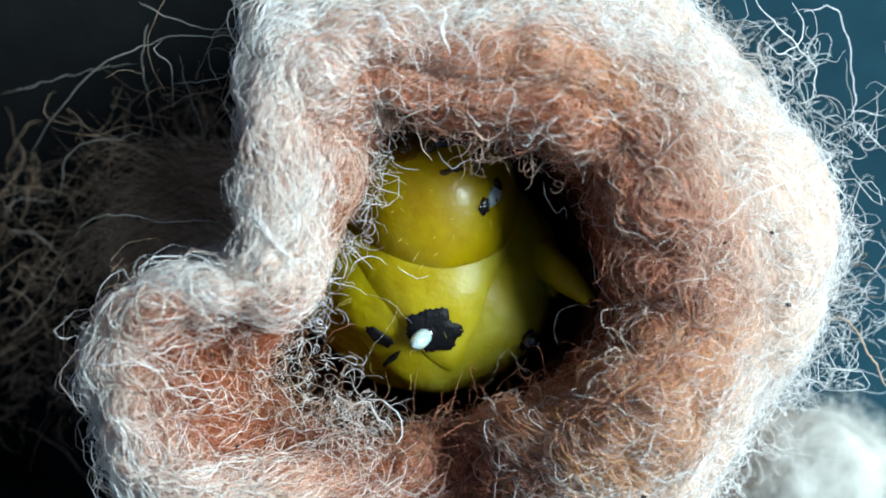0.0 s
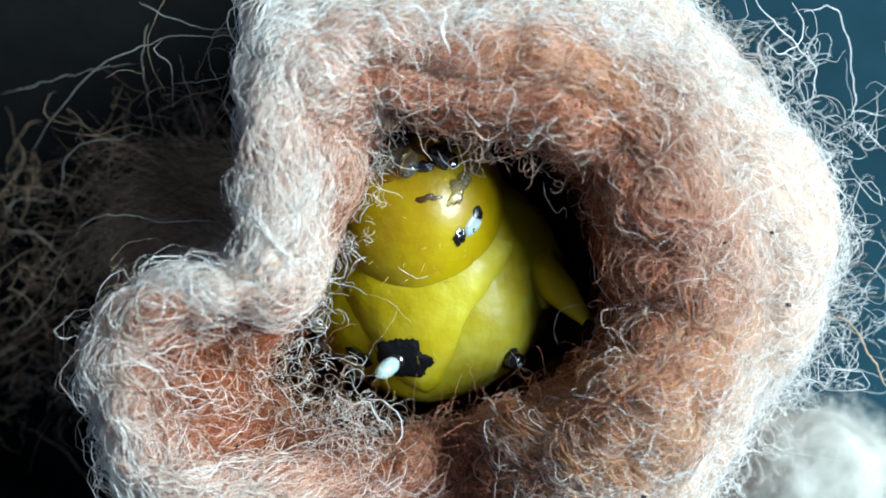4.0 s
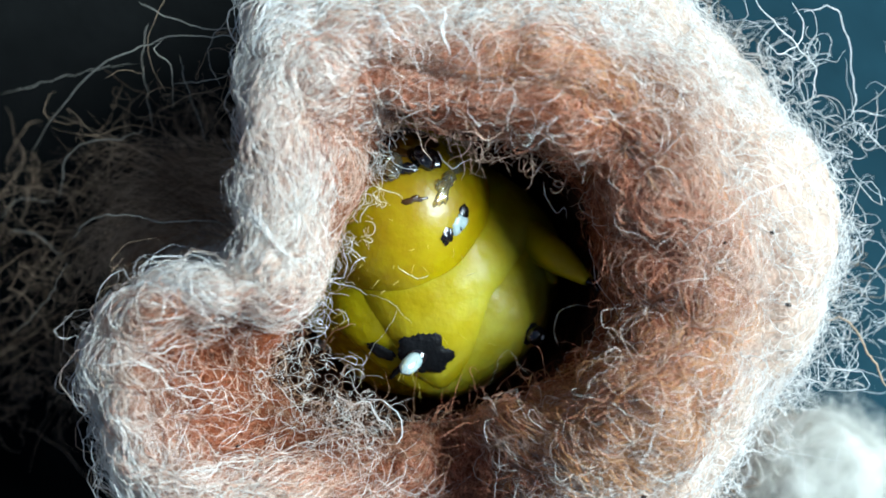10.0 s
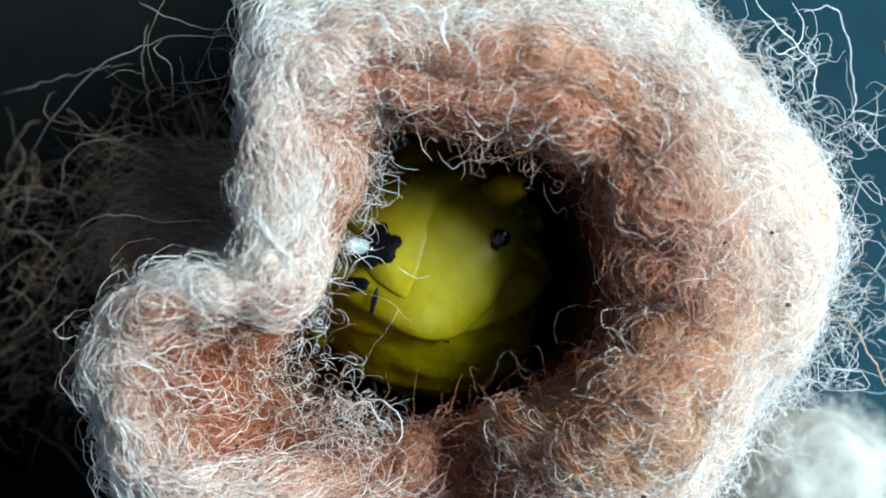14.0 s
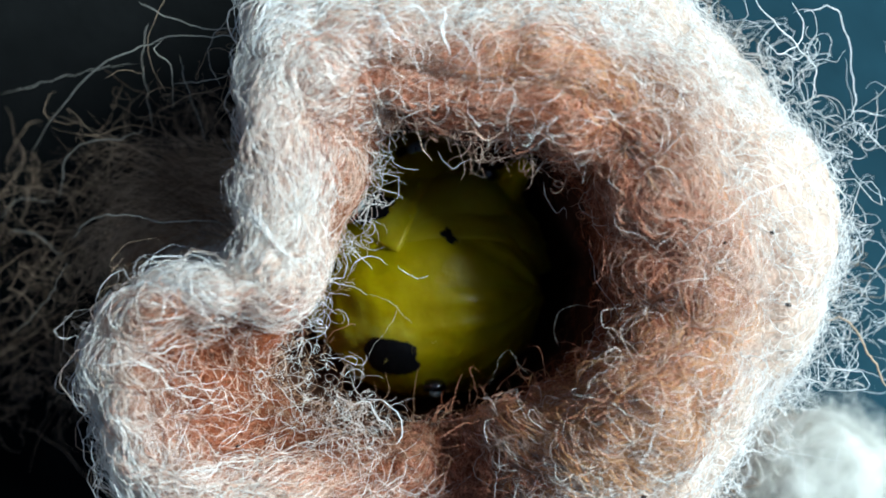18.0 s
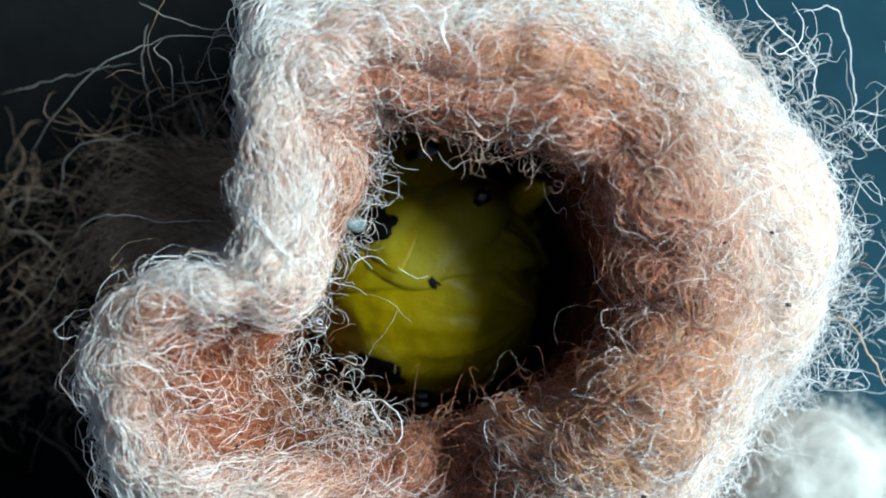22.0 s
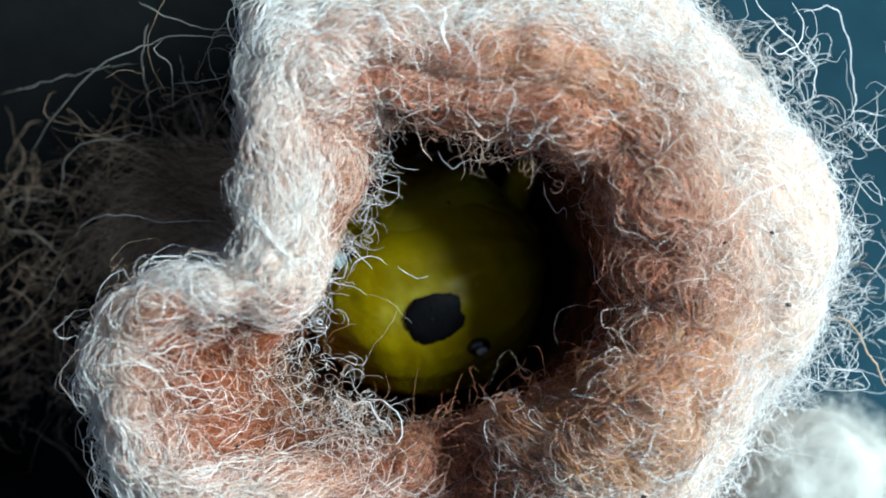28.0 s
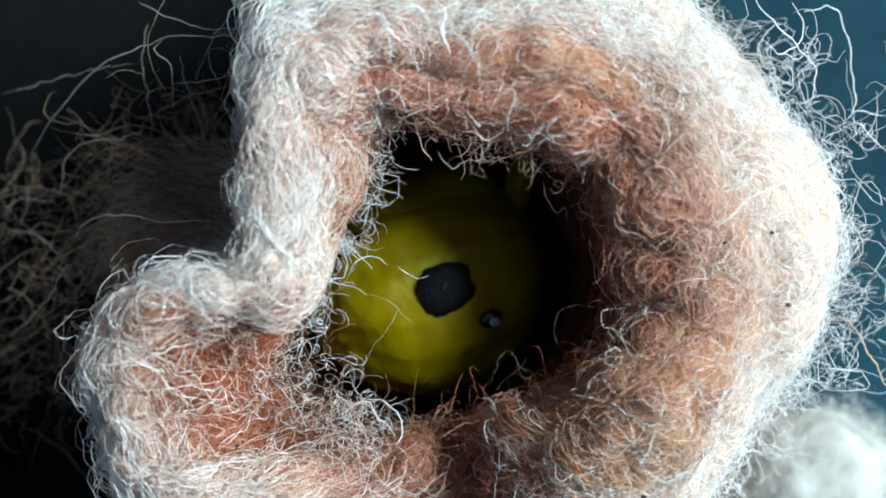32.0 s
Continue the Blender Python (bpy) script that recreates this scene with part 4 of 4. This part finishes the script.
    def film(name, mat, px, py, size, label, spin=0.0, jag=0.2, seed=1.0, lift=0.08):
        """A thin patch that hugs the head."""
        at, nrm = on_head(px, py)
        at = at - hc
        x = Vector((math.cos(spin), math.sin(spin), 0))
        x = (x - nrm * x.dot(nrm)).normalized()
        y = nrm.cross(x)
        v = np.zeros((56, 9, 3))
        for i in range(56):
            t = 2 * math.pi * i / 56
            k = 1 + jag * noise.noise(Vector((math.cos(t) * 1.4, math.sin(t) * 1.4, seed))) + 0.4 * jag * noise.noise(Vector((math.cos(t) * 5, math.sin(t) * 5, seed)))
            for j in range(9):
                f = j / 8
                p = at + (x * math.cos(t) * size[0] + y * math.sin(t) * size[1]) * k * f
                p = Vector((p.x, p.y / tall, p.z)).normalized() * (hr + lift * (1 - f ** 6) - 0.12 * f ** 6)
                v[i, j] = hc + Vector((p.x, p.y * tall, p.z))
        return mesh_object(name, v.reshape(-1, 3), grid_quads(56, 9, close_u=True), mat, head, label)

    # white film that paints the glare of light between the eye spots
    film("eye_membrane", M_WHITE, 886, 450, (0.42, 0.56), "whitish patch between the eye spots, mostly a painted highlight", spin=-0.6, jag=0.5, seed=3, lift=0.06)
    # dark mouth with two jaws, amber lip, clear lobes and crumpled membrane
    film("face", M_AMBER, 738, 312, (2.45, 2.05), "amber skin round the mouth", spin=0.15, jag=0.3, seed=9, lift=0.05)
    film("mouth", M_MOUTH, 778, 290, (2.00, 1.20), "dark brown mouth", spin=-0.15, jag=0.5, seed=11, lift=0.09)
    film("mouth_plate", M_AMBER, 806, 304, (0.62, 0.46), "amber lip between the jaws", spin=-0.2, jag=0.5, seed=2, lift=0.16)
    film("mouth_edge", M_MOUTH, 806, 411, (0.60, 0.20), "dark brown edge over the mouth", spin=0.12, jag=0.7, seed=4)
    stick("mandible", M_GLOSS, 834, 336, (0.66, 0.50, 0.46), "glossy black jaw", lift=0.10, spin=-0.3, rough=0.28, seed=7)
    stick("mandible", M_GLOSS, 800, 352, (0.46, 0.26, 0.26), "dark hinge of the jaw", lift=0.08, spin=-0.1, rough=0.3, seed=3)
    stick("mandible", M_GLOSS, 762, 286, (0.36, 0.85, 0.40), "glossy black jaw", lift=0.10, spin=0.35, rough=0.28, seed=8)
    stick("palp", M_PALP, 778, 350, (0.36, 0.62, 0.26), "clear rounded lobe beside the jaws", lift=0.26, spin=-0.25, rough=0.22, seed=13)
    stick("palp", M_PALP, 742, 332, (0.46, 0.80, 0.18), "large clear lobe beside the jaws", lift=0.12, spin=-0.5, rough=0.25, seed=14)
    film("antenna_base", M_CLEAR, 862, 396, (0.42, 0.70), "translucent pale antenna base", spin=-0.4, jag=0.8, seed=6, lift=0.12)
    for k, (px, py, w) in enumerate(((868, 292, 0.32), (880, 322, 0.28), (886, 350, 0.28), (872, 372, 0.30), (858, 388, 0.24))):
        stick("mouth_membrane", M_CLEAR, px, py, (w, w * 1.4, w * 0.6), "crumpled clear membrane by the mouth", lift=0.06, spin=k * 0.9, rough=0.25, seed=20 + k * 3)
    for px, py, dx, dy in ((872, 300, 4, -26), (858, 286, -8, -22)):
        p, nrm = on_head(px, py, 0.1)
        rod("antenna", head, M_PALP, [p, p + nrm * 0.3 + Vector((dx, -dy, 0)) * 0.012, p + nrm * 0.45 + Vector((dx, -dy, 0)) * 0.024], (0.16, 0.13, 0.04), sides=16)
    # fine golden hairs of the head
    hair = random.Random(8)
    for k in range(16):
        p, nrm = on_head(hair.uniform(690, 900), hair.uniform(430, 560), 0.02)
        lean = Vector((hair.uniform(-0.3, 0.3), hair.uniform(-0.35, 0.1), 0))
        rod("bristle", head, M_HAIR, [p, p + nrm * 0.18 + lean * 0.5, p + nrm * 0.26 + lean], (0.011, 0.008, 0.003), sides=4, m=6)
    return out


LARVA = larva()

# ---------------------------------------------------------------- moves
# turn of each piece of the body round the ball's centre: seconds, degrees
TURNS_PRO = [
    (0, -21.5, -1.2, 5.1), (0.5, -14.9, -4, 3.6), (1, -14.9, -2.8, 3.8), (1.5, -16.9, -12.3, 2.4), (2, -8.6, -5.2, 2.8), (2.5, -15.1, -9.1, 0.4),
    (3, -18.4, -14.2, 1.1), (3.5, -4.5, -11.2, -3.6), (5.5, -39.1, -15.5, 3), (6, -40.7, -8.7, 2.6), (6.5, -19.4, -2.2, -0.8), (7, -4.8, 8.7, -0.4),
    (7.5, -0.4, 12.3, -1), (8, -5.4, 8.9, 0.8), (8.5, -15.4, -0.5, 0.5), (9, -15.2, -5.3, -1.3), (9.5, -7.2, 4.9, -0.3), (10, -11.5, -3.3, -0.7),
    (10.5, -18.3, -8.8, 0.4), (11, -36, -18, 5.4), (11.5, -17.1, -5.5, -1.4), (12, -5.1, 1.6, -2.7), (12.5, -0.4, 2.7, -3.2), (13, -6, -5, -3.7),
    (13.5, -25.4, -17.9, 1.4), (14, -64.6, -19.7, 18.9), (14.5, -90, -15, 26), (16.5, -84, -16, 25), (17, -85.6, -15.6, 25.6),
    (17.5, -80.1, -16.4, 24.1), (18, -88.5, -14.6, 26.3), (18.5, -98.8, -12, 28.7), (19, -102.5, -10.9, 29.4), (19.5, -99.2, -11.5, 28.7),
    (20, -80.7, -15.4, 24.3), (20.5, -55.2, -18.1, 17), (21, -49, -20, 12.9), (21.5, -62.2, -19.7, 17.4), (22, -76.7, -18.3, 22.2),
    (22.5, -82.6, -17.5, 24), (23, -86.3, -16.8, 25.1), (23.5, -96.2, -14.7, 27.7), (24, -113.5, -9.9, 31.5), (24.5, -117.9, -8.5, 32.2),
    (25, -116.1, -9.1, 31.9), (25.5, -107, -11.9, 30.2), (27.5, -102.5, -13.1, 29.3), (28, -109, -11.3, 30.6), (28.5, -119.4, -8.1, 32.4),
    (29, -137.5, -1.7, 33.9), (29.5, -141.6, -0.2, 34), (30, -139.3, -1.1, 34), (30.5, -120, -7.9, 32.5), (31, -106.7, -12, 30.2),
    (31.5, -110.9, -10.7, 31), (32, -121.1, -7.5, 32.6),
]
TURNS_MESO = [
    (0, -14.1, -1.4, -3.2), (0.5, -7.6, -2.8, -6), (1, -9.3, -0, -4.8), (1.5, -9.5, -10.2, -1.1), (2, -4.6, -3.4, -2.4), (2.5, -10.7, -9.9, 0.8),
    (3, -13.3, -12.5, -0.4), (3.5, 0.2, -12.1, -2.4), (5.5, -26.3, -17.3, -5.8), (6, -29.6, -16.3, -3.7), (6.5, -15.5, -6.7, -0.5), (7, -4.4, 3.5, -0.3),
    (7.5, -2.4, 7.9, -0.8), (8, -4.3, 5.9, -0.4), (8.5, -12.3, -2.7, 2.4), (9, -15.8, -8.1, 5.9), (9.5, -7.2, 1.5, 3.1), (10, -10.1, -4, 4.2),
    (10.5, -15.6, -8.8, 6.3), (11, -35, -16, 10.9), (11.5, -16.4, -9, 3.1), (12, -5.8, 0.3, 0.4), (12.5, -0.5, 0.4, -0.3), (13, -4.8, -7.1, 1.2),
    (13.5, -22.4, -17.5, 6.7), (14, -52.1, -11.2, 22.2), (14.5, -81.1, 3, 30.9), (16.5, -104.3, 5.8, 28.9), (17, -115.8, 5.2, 25),
    (17.5, -104.5, -0.6, 22.7), (18, -106, -4.5, 20), (18.5, -109.3, -8.9, 18.2), (19, -106, -13.8, 16), (19.5, -95.6, -18.2, 11.7),
    (20, -69.5, -18.7, 1.3), (20.5, -41.6, -20.7, -6.4), (21, -36, -20.9, 4.4), (21.5, -58, -16.2, 18.5), (22, -79.9, -10.3, 23.9),
    (22.5, -85.5, -9.3, 24.8), (23, -89.1, -8.6, 25.4), (23.5, -98.7, -6.6, 26.7), (24, -115.9, -2.5, 28), (24.5, -120.3, -1.4, 28.2),
    (25, -118.5, -1.8, 28.1), (25.5, -109.3, -4.1, 27.7), (27.5, -104.9, -5.1, 27.3), (28, -111.3, -3.6, 27.8), (28.5, -121.7, -1, 28.2),
    (29, -140.3, 3.7, 27.8), (29.5, -144.6, 4.7, 27.5), (30, -142.2, 4.1, 27.6), (30.5, -122.3, -0.8, 28.2), (31, -109, -4.2, 27.6),
    (31.5, -113.2, -3.1, 27.9), (32, -123.5, -0.5, 28.2),
]
TURNS_ABDOMEN = [
    (0, -18.8, 11.5, -45.6), (0.5, -15.6, 16.7, -44.8), (1, -15.4, 17, -44.8), (1.5, -17.7, 13.3, -45.4),
    (2, -12.4, 21.5, -43.8), (2.5, -16.1, 15.9, -45), (3, -18.5, 11.9, -45.5), (3.5, -10.8, 23.9, -43.1),
    (5.5, -28.1, -4.7, -46.2), (6, -28.2, -4.8, -46.2), (6.5, -16.8, 14.8, -45.1), (7, -5.9, 30.3, -40.9),
    (7.5, -1.4, 35.5, -38.5), (8, -6.5, 29.6, -41.2), (8.5, -14.7, 18.1, -44.5), (9, -15.2, 17.3, -44.7),
    (9.5, -8.6, 26.9, -42.2), (10, -13, 20.6, -44), (10.5, -17.6, 13.5, -45.3), (11, -27.2, -3, -46.2),
    (11.5, -16.2, 15.8, -45), (12, -8, 27.8, -41.9), (12.5, -4.7, 31.8, -40.3), (13, -10.1, 24.9, -42.9),
    (13.5, -22.2, 5.7, -46.1), (14, -42, -26.5, -42.3), (14.5, -69.51, -44.25, -20.81), (16.5, -75.57, -45.48, -19.46),
    (17, -83.4, -39.9, -10.1), (17.5, -77.8, -36.7, -12.7), (18, -89.3, -36.1, -2.6), (18.5, -100.2, -26.4, 13.3),
    (19, -103.5, -19.9, 9.3), (19.5, -99, -17.8, -3.6), (20, -72.29, -42.48, -17.25), (20.5, -74.13, -43.46, -17.66),
    (21, -73.75, -43.68, -18.1), (21.5, -71.68, -43.89, -19.31), (22, -70.1, -41.89, -17.45), (22.5, -82.6, -32.4, -5),
    (23, -88.1, -29.2, 1.4), (23.5, -95.7, -23.9, 11.4), (24, -117.2, -7.3, 14.6), (24.5, -121.2, -5.9, 21.4),
    (25, -119.6, -11.4, 21.1), (25.5, -111, -21, 14.8), (27.5, -108.6, -32, 27.1), (28, -112.6, -14.2, 21.7),
    (28.5, -121, 1.4, 24.1), (29, -152.8, 17.4, -1.1), (29.5, -151.8, 20.2, 3.5), (30, -152.3, 13.9, 2.7),
    (30.5, -126.7, -10.4, 17.9), (31, -116.9, -33.2, 26.8), (31.5, -115.6, -20.4, 30.6), (32, -123.8, -3.6, 27.7),
]
TURNS_HEAD = [
    (0, -16.66, 2.06, 7.96, 0.19, 0.49, 0.4), (0.5, -1, 1.2, -2.5, 0.34, -0.08, 0), (1, -10.79, 0.74, 4.63, 0.23, 0.3, 0.23), (1.5, -5.62, -3.78, 1.81, -0.62, 0.14, 0.11),
    (2, -7.48, -0.71, 3.17, -0.02, 0.2, 0.15), (2.5, -14.28, -3.83, 7.22, -0.84, 0.41, 0.34), (3, -9.45, -6.13, 4.22, -1.16, 0.25, 0.21), (3.5, -6.57, -4.64, 2.39, -0.81, 0.17, 0.14),
    (5.5, -24.86, -6.96, 1.82, -0.13, 0.32, 0.31), (6, -22.81, -5.97, -0.06, -0.02, 0.28, 0.26), (6.5, -11.17, -1.04, 3.11, 0.06, 0.28, 0.23), (7, -1.2, 6.4, -2.8, 1.15, -0.18, 0),
    (7.5, -1.8, 7.5, -2.8, 1.28, -0.1, 0), (8, -5.38, 3.37, 1.65, 0.73, 0.13, 0.09), (8.5, -12.8, -2.13, 6.66, -0.48, 0.37, 0.3), (9, -11.92, -4.93, 6.5, -1.06, 0.34, 0.28),
    (9.5, -7.36, 0.5, 4.47, 0.11, 0.21, 0.16), (10, -8.43, -4.46, 5.18, -0.94, 0.24, 0.19), (10.5, -14.15, -7, 8.79, -1.73, 0.4, 0.34), (11, -27.56, -16.97, 13.21, -1.5, 0.41, 0.39),
    (11.5, -5.9, -4.37, 1.92, -0.74, 0.15, 0.12), (12, -3.96, 0.11, 1.25, 0.13, 0.09, 0.07), (12.5, -0.25, -0.01, -0.26, 0.01, 0, 0), (13, -6.16, -4.56, 2.14, -0.79, 0.15, 0.13),
    (13.5, -23.62, -10.74, 10.12, -2.09, 0.63, 0.59), (14, -76.9, -25.4, 33.7, -0, 0, 0), (14.5, -74.4, -25.7, 32.1, -0, 0, 0), (16.5, -62.4, -26.6, 24.5, -0, -0, 0),
    (17, -77, -23, 30, 0, 0, 0), (17.5, -67.6, -24.8, 25.4, 0, 0, 0), (18, -72.8, -23.5, 26.9, 0, 0, 0), (18.5, -80.1, -21.7, 29, 0, 0, 0),
    (19, -80.6, -21.5, 28.4, 0, 0, 0), (19.5, -73.8, -22.9, 25.2, 0, 0, 0), (20, -50.5, -25, 14.9, -0, -0, 0), (20.5, -20.6, -21.9, 2.3, -0, -0, 0),
    (21, -30, -22.8, 4, -0.31, 0.4, 0), (21.5, -49.2, -27.2, 12, -0, -0, 0), (22, -64.7, -26.8, 19.1, 0, 0, 0), (22.5, -70.9, -26.2, 21.9, 0, 0, 0),
    (23, -74.9, -25.7, 23.7, 0, 0, 0), (23.5, -85.4, -23.6, 28.1, 0, 0, 0), (24, -92.96, -25.16, 30.72, -0.02, -0.45, -0.73), (24.5, -93.73, -26.23, 30.67, -0.03, -0.66, -0.97),
    (25, -93.44, -25.83, 30.71, -0.02, -0.57, -0.87), (25.5, -91.87, -23.66, 30.48, -0.01, -0.18, -0.34), (27.5, -91.08, -22.57, 30.25, -0, -0.03, -0.07), (28, -92.21, -24.13, 30.53, -0.01, -0.26, -0.47),
    (28.5, -93.94, -26.52, 30.67, -0.03, -0.73, -1.05), (29, -127.1, -8.2, 40.1, 0, 0, 0), (29.5, -131.1, -6.3, 40.6, 0, 0, 0), (30, -128.9, -7.4, 40.4, 0, 0, 0),
    (30.5, -94.05, -26.68, 30.69, -0.03, -0.76, -1.08), (31, -91.83, -23.6, 30.47, -0.01, -0.17, -0.33), (31.5, -92.54, -24.58, 30.64, -0.02, -0.34, -0.57), (32, -94.25, -26.94, 30.64, -0.03, -0.82, -1.14),
]
TURNS_MIDDLE = [
    (0, -7.2, 2.9, -13.9), (0.5, -1.9, 5.6, -13.5), (1, -1.6, 5.8, -13.5), (1.5, -5.3, 3.8, -13.8), (2, 3.2, 8.2, -12.9), (2.5, -2.7, 5.2, -13.6),
    (3, -6.8, 3, -13.9), (3.5, 5.8, 9.5, -12.5), (5.5, -23.8, -5.9, -13.5), (6, -23.9, -6, -13.5), (6.5, -3.9, 4.6, -13.7), (7, 12.9, 12.9, -11.1),
    (7.5, 18.9, 15.5, -9.7), (8, 12.1, 12.5, -11.3), (8.5, -0.4, 6.4, -13.4), (9, -1.2, 6, -13.5), (9.5, 9, 11.1, -11.9), (10, 2.3, 7.8, -13),
    (10.5, -5.2, 3.9, -13.8), (11, -22, -5, -13.6), (11.5, -2.8, 5.1, -13.6), (12, 10, 11.5, -11.7), (12.5, 14.6, 13.6, -10.7), (13, 6.8, 10, -12.3),
    (13.5, -13.1, -0.3, -14.1), (14, -47.3, -16.9, -8.7), (14.5, -73.9, -18.8, 2.3), (16.5, -82.1, -20.7, 0.7), (17, -93.5, -21.4, 7.9),
    (17.5, -94.9, -23.2, 9.4), (18, -98.4, -14.8, 6.7), (18.5, -104.7, -19, 7.8), (19, -104.1, -22.6, 7.4), (19.5, -95.8, -25.2, 3.8),
    (20, -71.4, -22.5, -7.1), (20.5, -67, -22, -8), (21, -66, -22, -8), (21.5, -68, -23, -7), (22, -75.3, -24.5, 4),
    (22.5, -93.7, -16.6, 12.7), (23, -98.1, -8.5, 13.3), (23.5, -107.9, -8.5, 14.7), (24, -125.7, -7.8, 17.3), (24.5, -130.3, -7.6, 17.9),
    (25, -128.4, -7.7, 17.7), (25.5, -118.9, -8.2, 16.3), (27.5, -114.3, -8.3, 15.7), (28, -121, -8.1, 16.6), (28.5, -131.8, -7.5, 18.1),
    (29, -151, -5.7, 20.3), (29.5, -155.4, -5.2, 20.7), (30, -153, -5.5, 20.5), (30.5, -132.4, -7.4, 18.2), (31, -118.6, -8.2, 16.3),
    (31.5, -123, -8, 16.9), (32, -133.7, -7.3, 18.3),
]
TURNS_LEG = [
    (0, -11, -7.7, -8.9), (0.5, -5.3, -6.3, -10.9), (1, -7.3, -5.3, -9.2), (1.5, -6.6, -14.1, -5.7), (2, -2.7, -5, -6.5), (2.5, -4.5, -10.5, -9.6),
    (3, -6.6, -16.7, -10.5), (3.5, 5.5, -8.8, -11), (5.5, -29.6, -17.3, -2.5), (6, -30.5, -16.4, -2.4), (6.5, -13, -17.1, -3.7), (7, -3.2, -13.8, -3.8),
    (7.5, -2.7, -15, -2), (8, -4.2, -9.9, -1.7), (8.5, -9.2, -17.6, -2.5), (9, -10, -23.6, -1.8), (9.5, -6.4, -7.7, 1.4), (10, -7.8, -10.8, 0.2),
    (10.5, -12.3, -8.7, 0.5), (11, -29.3, -16.7, 2.3), (11.5, -14.8, -12, 0.6), (12, -4.2, -8.8, -3.3), (12.5, -1, 1.3, 1), (13, -3.8, 0.7, -0.4),
    (13.5, -20.5, -22, 4.7), (14, -46.8, -26.8, 20.7), (14.5, -48.1, -26.2, 20.3), (16.5, -52.2, -23.9, 18.1), (17, -71, -21.4, 24.3),
    (17.5, -65.6, -22, 21.2), (18, -74.8, -20.5, 23.5), (18.5, -85.9, -18.5, 26.1), (19, -90.2, -17.8, 26.3), (19.5, -87.3, -18.5, 24.3),
    (20, -68.3, -20.6, 16.8), (20.5, -42.6, -19.2, 6.9), (21, -36.5, -17.6, 4.2), (21.5, -49.4, -19.3, 8.3), (22, -64.1, -20.1, 13.3),
    (22.5, -70.1, -20.1, 15.3), (23, -73.9, -19.9, 16.6), (23.5, -84.3, -19.2, 20.1), (24, -102.6, -16.4, 25.7), (24.5, -107.2, -15.5, 27),
    (25, -105.3, -15.9, 26.5), (25.5, -95.6, -17.7, 23.7), (27.5, -90.9, -18.4, 22.2), (28, -97.7, -17.3, 24.3), (28.5, -108.7, -15.1, 27.4),
    (29, -127.5, -10, 31.5), (29.5, -131.8, -8.6, 32.2), (30, -129.5, -9.4, 31.9), (30.5, -109.3, -15, 27.6), (31, -95.3, -17.8, 23.6),
    (31.5, -99.8, -17, 24.9), (32, -110.6, -14.7, 27.9),
]
# place of the ball's centre, mm
PLACES = [
    (0, -0.77, -1.74, 10.09), (0.7, -0.77, -1.74, 10.09), (1.4, -0.75, -1.72, 10.94), (2.1, -0.75, -1.69, 11.88), (2.8, -0.76, -1.73, 10.48), (3.5, -0.75, -1.70, 11.57),
    (5.5, -0.78, -1.78, 9.07), (6.2, -0.79, -1.80, 8.29), (6.9, -0.75, -1.72, 10.94), (7.6, -0.75, -1.72, 10.94), (9, -0.75, -1.72, 10.94), (10.4, -0.75, -1.72, 10.94),
    (11.1, -0.76, -1.74, 10.32), (11.8, -0.75, -1.70, 11.72), (13.2, -0.75, -1.69, 11.88), (14, -0.78, -1.78, 8.99), (14.5, -0.79, -1.80, 8.14), (15.5, -0.80, -1.81, 7.59),
    (16.5, -0.81, -1.83, 7.10), (19.6, -0.81, -1.83, 7.10), (20.5, -0.78, -1.79, 8.53), (21.2, -0.78, -1.79, 8.53), (22, -0.80, -1.83, 7.20), (23, -0.81, -1.84, 6.80),
    (25, -0.81, -1.84, 6.70), (27, -0.81, -1.85, 6.60), (29, -0.81, -1.85, 6.50), (30.5, -0.81, -1.85, 6.55), (32, -0.81, -1.85, 6.60),
]


def sunk(key, t):
    """How far the hind body lies lower while the head end is up, mm."""
    if key not in ("abdomen", "middle"):
        return 0.0
    s = float(np.interp(t, (0, 13.3, 14.2, 17.0, 19.5, 20.4, 21.2, 22.3, 32), (-3.2, -3.2, -1.2, 0, 0, -1.0, -1.0, 0, 0)))
    return s if key == "abdomen" else s * 0.5


def motions():
    walk(LARVA["root"], [(t, pose(x * MM, y * MM, z * MM)) for t, x, y, z in PLACES])
    for key, rows in (("leg", TURNS_LEG), ("head", TURNS_HEAD), ("pro", TURNS_PRO), ("meso", TURNS_MESO), ("middle", TURNS_MIDDLE), ("abdomen", TURNS_ABDOMEN)):
        walk(LARVA[key], [(t, pose(*[c * MM for c in slide or (0, 0, sunk(key, t))], rx, ry, rz)) for t, rx, ry, rz, *slide in rows])


motions()
